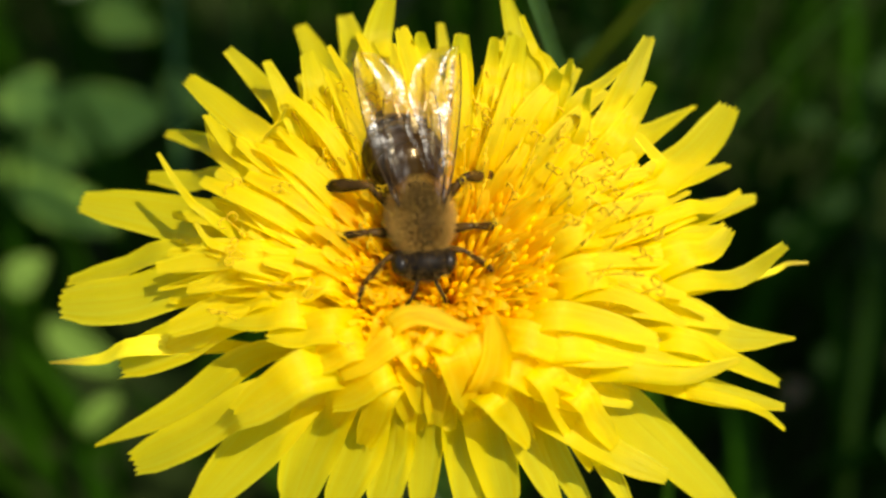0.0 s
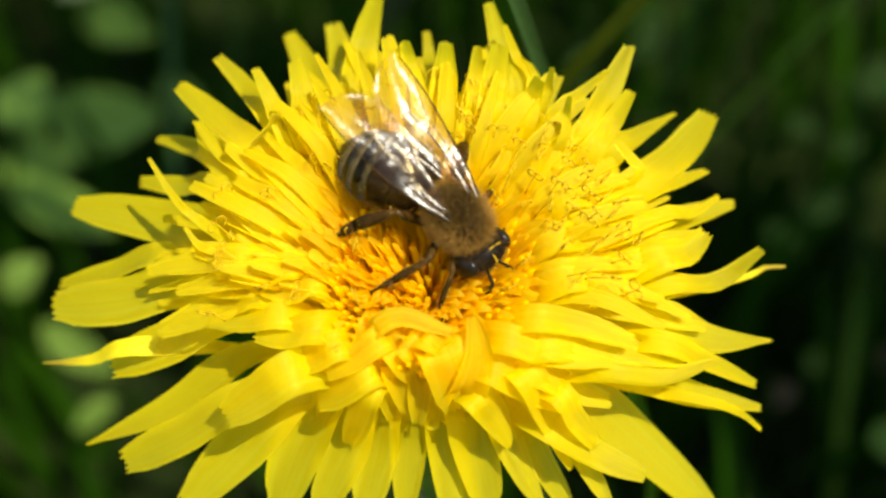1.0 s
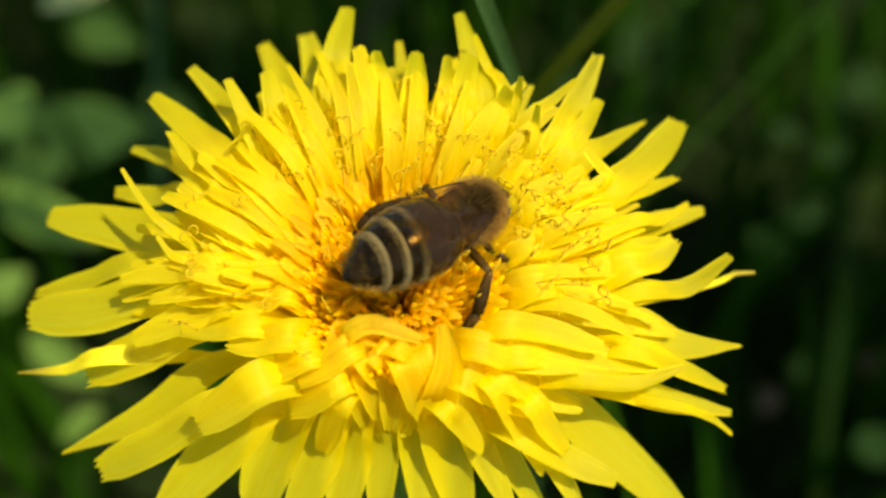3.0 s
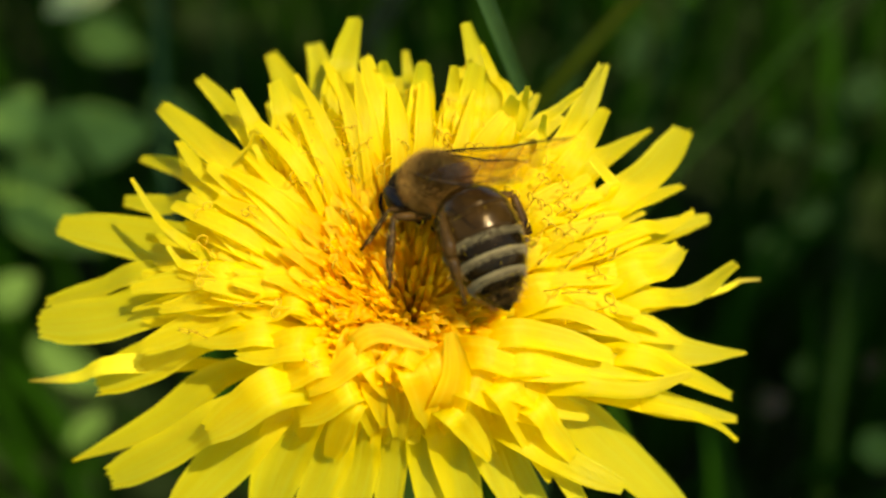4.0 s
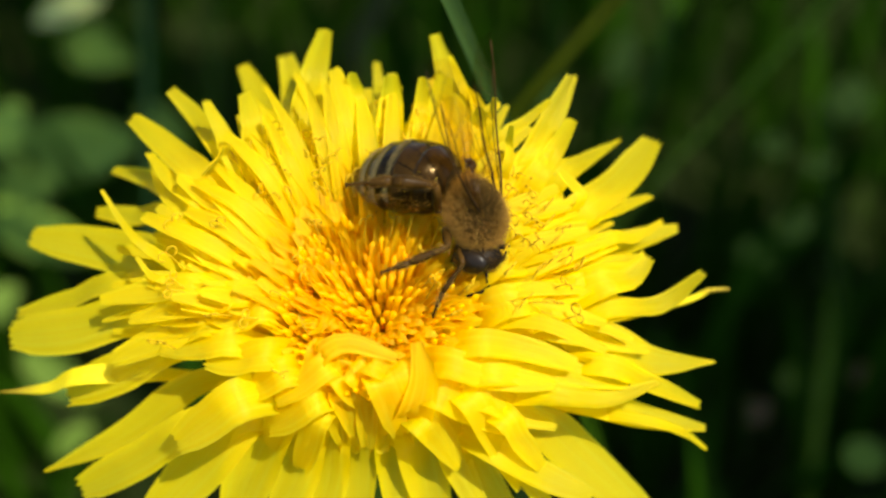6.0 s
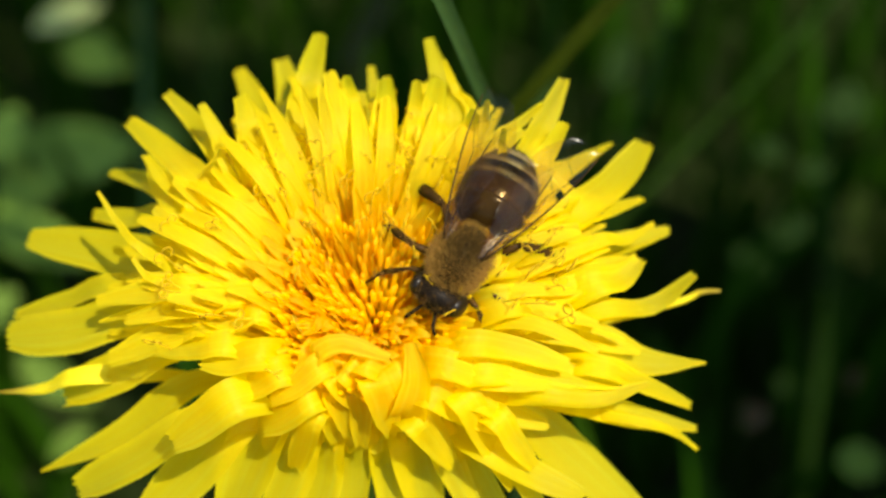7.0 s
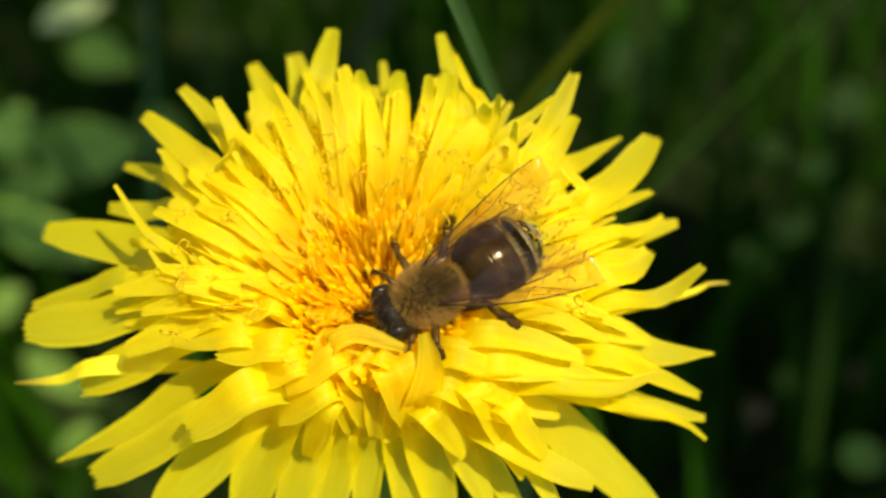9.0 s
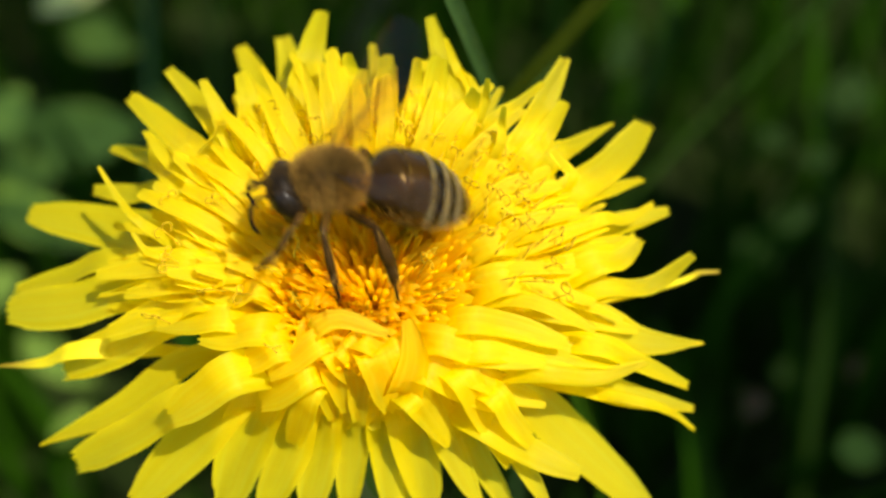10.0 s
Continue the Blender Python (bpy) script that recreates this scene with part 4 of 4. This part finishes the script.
part("pollen", pollen_mesh(dust, 0.026), abdomen)
side_fur = []
for _ in range(700):
    x, t = rb.uniform(0.3, 6.6), rb.choice((-1, 1)) * rb.uniform(0.25, 0.5) * math.pi
    r = abdomen_radius(x)
    side_fur.append((Vector((-x, r * math.sin(t), bow(x) - r * 0.93 * math.cos(t) * 0.9)), Vector((0, math.sin(t), -math.cos(t)))))
part("fur", mesh_of("fur", *fuzz(side_fur, 0.32, 0.014, Vector((-0.9, 0, 0))), HAIR), abdomen, "short fur along the sides")

# legs
LEGS = (
    ("front", (1.2, 0.9, -1.3), (2.0, 2.3, -1.0), (2.9, 3.0, -2.5), (3.9, 3.2, -3.5), 0.19, 0.16),
    ("middle", (0.1, 1.1, -1.5), (0.5, 3.2, -0.9), (0.0, 4.3, -2.8), (-0.4, 4.9, -4.3), 0.25, 0.24),
    ("hind", (-1.0, 1.0, -1.5), (-2.4, 2.9, -0.5), (-3.3, 4.1, -2.4), (-3.8, 4.5, -4.9), 0.26, 0.36),
)
legs = {}
for kind, hip, knee, ankle, toe, r1, r2 in LEGS:
    for s in (-1, 1):
        h, k, a, t = (Vector((p[0] - hip[0], s * (p[1] - hip[1]), p[2] - hip[2])) for p in (hip, knee, ankle, toe))
        at = lambda p, q, w: p + (q - p) * w
        leg = part("leg", mesh_of("leg", *tube([h, at(h, k, 0.2), at(h, k, 0.6), k], [r1 * 0.8, r1, r1 * 1.1, r1 * 0.7], 9), LEG), bee, f"dark {kind} leg", pose(hip[0] * 0.001, s * hip[1] * 0.001, hip[2] * 0.001))
        part("tibia", mesh_of("tibia", *tube([k, at(k, a, 0.15), at(k, a, 0.7), a], [r1 * 0.65, r2 * 0.7, r2 * 1.1, r2 * 0.95], 9), LEG), leg)
        mid = at(a, t, 0.45)
        part("tarsus", mesh_of("tarsus", *tube([a, at(a, t, 0.05), mid, at(a, t, 0.5), at(a, t, 0.62), at(a, t, 0.66), at(a, t, 0.8), at(a, t, 0.84), t, t + Vector((0.2, 0, -0.12))], [r2 * 0.5, r2 * 0.95, r2 * 0.8, 0.11, 0.14, 0.09, 0.12, 0.08, 0.11, 0.04], 8), LEG), leg)
        hairs = []
        for _ in range(110):
            w = rb.random()
            c = at(k, a, w) if rb.random() < 0.6 else at(a, t, w * 0.6)
            n = Vector((rb.gauss(0, 1), rb.gauss(0, 1), rb.gauss(0, 1))).normalized()
            hairs.append((c + n * r2 * 0.7, n))
        part("fur", mesh_of("fur", *fuzz(hairs, 0.34, 0.014, (t - k).normalized() * 0.7), HAIR), leg)
        part("pollen", pollen_mesh([hairs[i] for i in range(0, 110, 9)], 0.03), leg)
        legs[kind, s] = leg


# wings
def wing_mesh(length, width, s, sag):
    rows, cols, verts = 22, 9, []
    for i in range(rows):
        u = i / (rows - 1)
        lead = 0.10 * length * math.sin(math.pi * u) ** 0.8 * 0.5
        w = width * (0.10 + 0.90 * min(1, u / 0.62) ** 0.85) * math.sqrt(max(0.0, 1 - max(0, (u - 0.60) / 0.40) ** 2.3))
        for j in range(cols):
            v = j / (cols - 1)
            verts.append((-u * length, s * (lead - v * w), sag * math.sin(math.pi * u) + 0.09 * math.sin(9 * v) * u + 0.05 * math.sin(11 * u + 5 * v)))
    return verts, grid_faces(rows, cols), cols


def vein_run(verts, cols, picks):
    return [Vector(verts[i * cols + j]) for i, j in picks]


wings = {}
for s in (-1, 1):
    for kind, length, width in (("forewing", 9.2, 2.95), ("hindwing", 6.4, 2.0)):
        v, f, cols = wing_mesh(length, width, s, -0.2)
        wing = part(kind, mesh_of(kind, v, f, WING), bee, "clear amber wing with brown veins")
        for run, r in (
            ([(i, 0) for i in range(0, 21, 2)], 0.065),
            ([(0, 1), (4, 2), (8, 2), (12, 2), (15, 1), (17, 0)], 0.026),
            ([(2, 2), (6, 4), (10, 5), (13, 5), (16, 4)], 0.014),
            ([(3, 5), (7, 7), (11, 8)], 0.014),
            ([(10, 2), (11, 5), (12, 8)], 0.013),
            ([(13, 2), (14, 4), (16, 7)], 0.012),
            ([(16, 1), (17, 4), (18, 6)], 0.011),
        ):
            p = vein_run(v, cols, run)
            part("vein", mesh_of("vein", *tube(p, [r * (1 - 0.5 * q / len(p)) for q in range(len(p))], 5), VEIN), wing)
        wings[kind, s] = wing

# ---- what moves ----
# seconds; place on the flower head in mm; heading, pitch and roll of the bee; how far the abdomen bends down and sideways
BEE = [
    (0, -0.81, 2.69, 12.61, -83.5, -2.9, -4.9, 15.2, 10.0),
    (0.2, -0.37, 2.64, 12.57, -84.0, -1.6, -5.2, 15.6, 10.6),
    (0.4, -0.27, 2.26, 12.54, -76.7, -1.6, -2.3, 14.8, 4.5),
    (0.6, 0.25, 2.20, 12.63, -65.8, -9.1, -3.5, 8.6, 6.8),
    (0.8, 0.90, 2.68, 12.46, -58.2, -7.1, -2.1, 16.0, 4.0),
    (1, 2.15, 2.83, 12.99, -46.2, -18.4, -6.6, 24.0, 11.2),
    (1.2, 1.86, 3.02, 12.76, -38.9, -18.4, -1.1, 18.0, 2.3),
    (1.4, 3.04, 2.14, 12.97, -30.3, -21.0, -2.8, 15.6, 5.8),
    (1.6, 2.98, 1.43, 12.92, -21.8, -21.7, -14.3, 20.9, 4.5),
    (1.8, 2.37, 3.06, 12.98, -12.4, -10.1, -17.1, 20.8, 3.0),
    (2, 3.03, 1.73, 12.97, -28.6, -17.0, -14.5, 23.6, 3.6),
    (2.2, 3.01, 3.75, 12.72, -4.4, -15.0, -17.8, 17.7, 5.1),
    (2.4, 4.15, 3.88, 12.37, -1.7, -11.4, -8.2, 18.8, -3.3),
    (2.5, 4.66, 3.85, 12.38, 14.6, -27.0, -7.8, 18.0, 1.0),
    (2.7, 5.21, 3.54, 12.02, 26.2, -30.9, -0.4, 10.0, -5.6),
    (3.25, 3.61, 4.77, 13.61, 87.7, -31.2, 9.7, 9.0, -28.7),
    (3.8, 2.02, 5.99, 14.40, 149.2, -31.5, 19.8, 17.8, -51.8),
    (4, 2.10, 5.30, 14.58, 151.0, -36.0, 19.7, 48.0, -38.4),
    (4.2, 2.00, 5.87, 14.55, 146.4, -12.4, 16.0, 39.8, -16.9),
    (4.4, 2.41, 5.68, 14.83, 130.0, -29.0, 20.0, 33.3, -8.9),
    (4.5, 3.15, 6.15, 14.57, 119.0, -38.0, 23.0, 30.2, -4.9),
    (4.6, 3.20, 6.45, 14.94, 108.0, -35.0, 16.0, 28.5, -0.8),
    (4.8, 3.65, 6.25, 14.72, 94.3, -36.0, 4.0, 29.0, 1.6),
    (5, 4.65, 6.98, 14.30, 27.3, 1.9, -12.1, 21.9, 37.9),
    (5.2, 6.29, 5.60, 15.83, -21.4, -12.3, -42.0, 41.1, 7.5),
    (5.4, 6.55, 4.61, 14.65, -26.6, -32.3, -48.9, 52.7, 7.2),
    (5.5, 6.15, 4.51, 14.45, -26.3, -33.8, -49.0, 62.5, 3.2),
    (5.7, 6.00, 4.74, 13.99, -41.2, -38.3, -50.1, 68.5, 3.3),
    (6.25, 6.29, 3.91, 13.76, -80.6, -20.2, -27.2, 38.5, 6.3),
    (6.8, 6.28, 3.08, 12.54, -120.0, -2.1, -4.2, 8.4, 9.2),
    (7, 5.71, 2.26, 12.50, -123.6, -7.4, -3.7, 7.5, 7.8),
    (7.2, 5.26, 2.17, 12.56, -122.0, -7.1, -4.1, 7.8, 8.6),
    (7.4, 4.94, 2.67, 13.01, -138.9, 1.6, -6.7, 7.7, 14.9),
    (7.5, 5.07, 2.23, 13.07, -133.1, 0.2, -4.9, 9.5, 10.6),
    (7.6, 4.00, 1.08, 12.47, -135.4, -4.0, -3.3, 10.1, 6.9),
    (7.8, 4.54, 1.39, 12.52, -125.4, -5.1, -1.7, 10.9, 3.5),
    (8, 4.39, 1.20, 12.62, -128.6, -8.7, -2.4, 6.4, 5.0),
    (8.2, 4.09, -0.14, 12.60, -135.9, -7.0, -5.7, 5.3, 11.9),
    (8.4, 4.54, -0.64, 12.51, -130.5, -8.2, -5.0, 6.1, 10.1),
    (8.5, 4.77, -0.53, 12.63, -134.1, -8.0, -6.1, 4.5, 12.5),
    (8.6, 4.49, -0.38, 12.62, -128.6, -9.9, -2.9, 5.0, 5.7),
    (8.8, 4.06, -0.26, 12.57, -149.6, -4.9, -7.1, 5.0, 15.0),
    (9, 3.15, -0.36, 12.46, -156.1, -2.7, -5.4, 8.8, 11.5),
    (9.2, 3.19, 0.61, 12.62, -163.1, -3.7, -5.6, 3.4, 11.9),
    (9.4, 2.89, -0.18, 12.65, -159.5, -10.9, -4.8, 2.5, 9.7),
    (9.5, 3.62, 0.59, 12.95, -155.4, 1.2, -3.4, 9.7, 7.6),
    (9.6, 4.73, 1.43, 14.00, -150.4, 10.4, 4.5, 21.4, 1.8),
    (9.7, 3.41, 2.15, 14.53, -160.8, 9.5, 11.9, 20.9, 1.0),
    (9.8, 1.52, 2.64, 15.09, -179.6, 5.3, 17.9, 9.7, 0.7),
    (9.9, 0.50, 1.63, 16.05, -181.5, 2.2, 19.9, 6.4, 0.3),
    (10, -1.40, 3.46, 17.24, -172.7, 9.8, 19.6, 13.6, 5.5),
]
# seconds; how far the wings spread from the body and rise from it, and the twist of the right and of the left pair, in degrees
FLAP = [
    (0, 11, 7, -19, -4), (0.6, 13, 5, -12, 6), (1.0, 10, 4, 0, 13), (1.4, 5, 10, 0, 0), (1.8, 9, 10, 8, 0), (2.1, 8, 9, 8, 0), (2.4, 7, 13, 0, 0), (2.7, 7, 9, 0, 0), (3.8, 5, 6, 0, 0), (4.4, 6, 6, 0, 0), (4.6, 10, 2, 0, 0),
    (4.8, 10, 2, 0, 0), (5.0, 34, 7, 18, 0), (5.2, 20, 12, 5, 0), (5.7, 14, 16, 0, 0), (6.8, 18, 11, 0, 0), (7.0, 17, 8, 4, -18), (7.4, 18, 4, -12, 2), (7.6, 18, 4, -12, 2), (8.0, 19, 2, -20, -3), (8.4, 18, 6, 0, 0),
    (9.0, 19, 8, 0, 0), (9.5, 18, 7, 0, 0), (9.6, 44, 12, 0, 0), (9.7, 47, 14, 0, 0), (9.8, 52, 18, 0, 0), (10.0, 58, 24, 0, 0),
]


# seconds; how high the legs are held on either side, in degrees
LIFT = [(0, 20, 20), (1.0, 16, 2), (2.5, 14, -12), (3.8, -48, 12), (4.85, -44, 12), (5.0, -6, 6), (5.7, 14, -10), (6.8, 24, 16), (8.4, 20, 18), (9.2, 6, 20), (9.6, 14, 10), (10.0, 0, -4)]


def held(t, s):
    """The legs' lift at a time, from row to row."""
    for (t0, *a), (t1, *b) in zip(LIFT, LIFT[1:]):
        if t <= t1:
            return a[s > 0] + (b[s > 0] - a[s > 0]) * (t - t0) / (t1 - t0)
    return LIFT[-1][1 + (s > 0)]


def bee_pose(x, y, h, heading, pitch, roll):
    turn = pose(0, 0, 0, 0, 0, heading) @ pose(0, 0, 0, 0, -pitch, 0) @ pose(0, 0, 0, roll, 0, 0)
    return HEAD @ Matrix.Translation((x * 0.001, y * 0.001, h * 0.001)) @ turn


def motions():
    walk(bee, [(t, bee_pose(*row[:6])) for t, *row in BEE])
    walk(abdomen, [(row[0], pose(-0.0019, 0, -0.0002) @ pose(0, 0, 0, 0, 0, row[8]) @ pose(0, 0, 0, 0, -row[7], 0)) for row in BEE])
    for (kind, s), wing in wings.items():
        more = 0 if kind == "forewing" else 9
        root = (-0.0002, s * 0.0012, 0.0013) if kind == "forewing" else (-0.0006, s * 0.00115, 0.0011)
        walk(wing, [(t, pose(*root) @ pose(0, 0, 0, 0, 0, -s * (a - more)) @ pose(0, 0, 0, 0, b - more * 0.3, 0) @ pose(0, 0, 0, twist[s > 0] - s * 10, 0, 0)) for t, a, b, *twist in FLAP])
    for i, ((kind, s), leg) in enumerate(legs.items()):
        hip = leg.matrix_basis.translation.copy()
        rows = []
        for q in range(41):
            t = q * 0.25
            swing = 9 * math.sin(2.6 * t + 1.9 * i) + 5 * math.sin(5.3 * t + 0.8 * i)
            rows.append((t, Matrix.Translation(hip) @ pose(0, 0, 0, s * held(t, s) + 3 * math.sin(3.1 * t + i), 4 * math.sin(2.2 * t + 2 * i), swing)))
        walk(leg, rows)


motions()
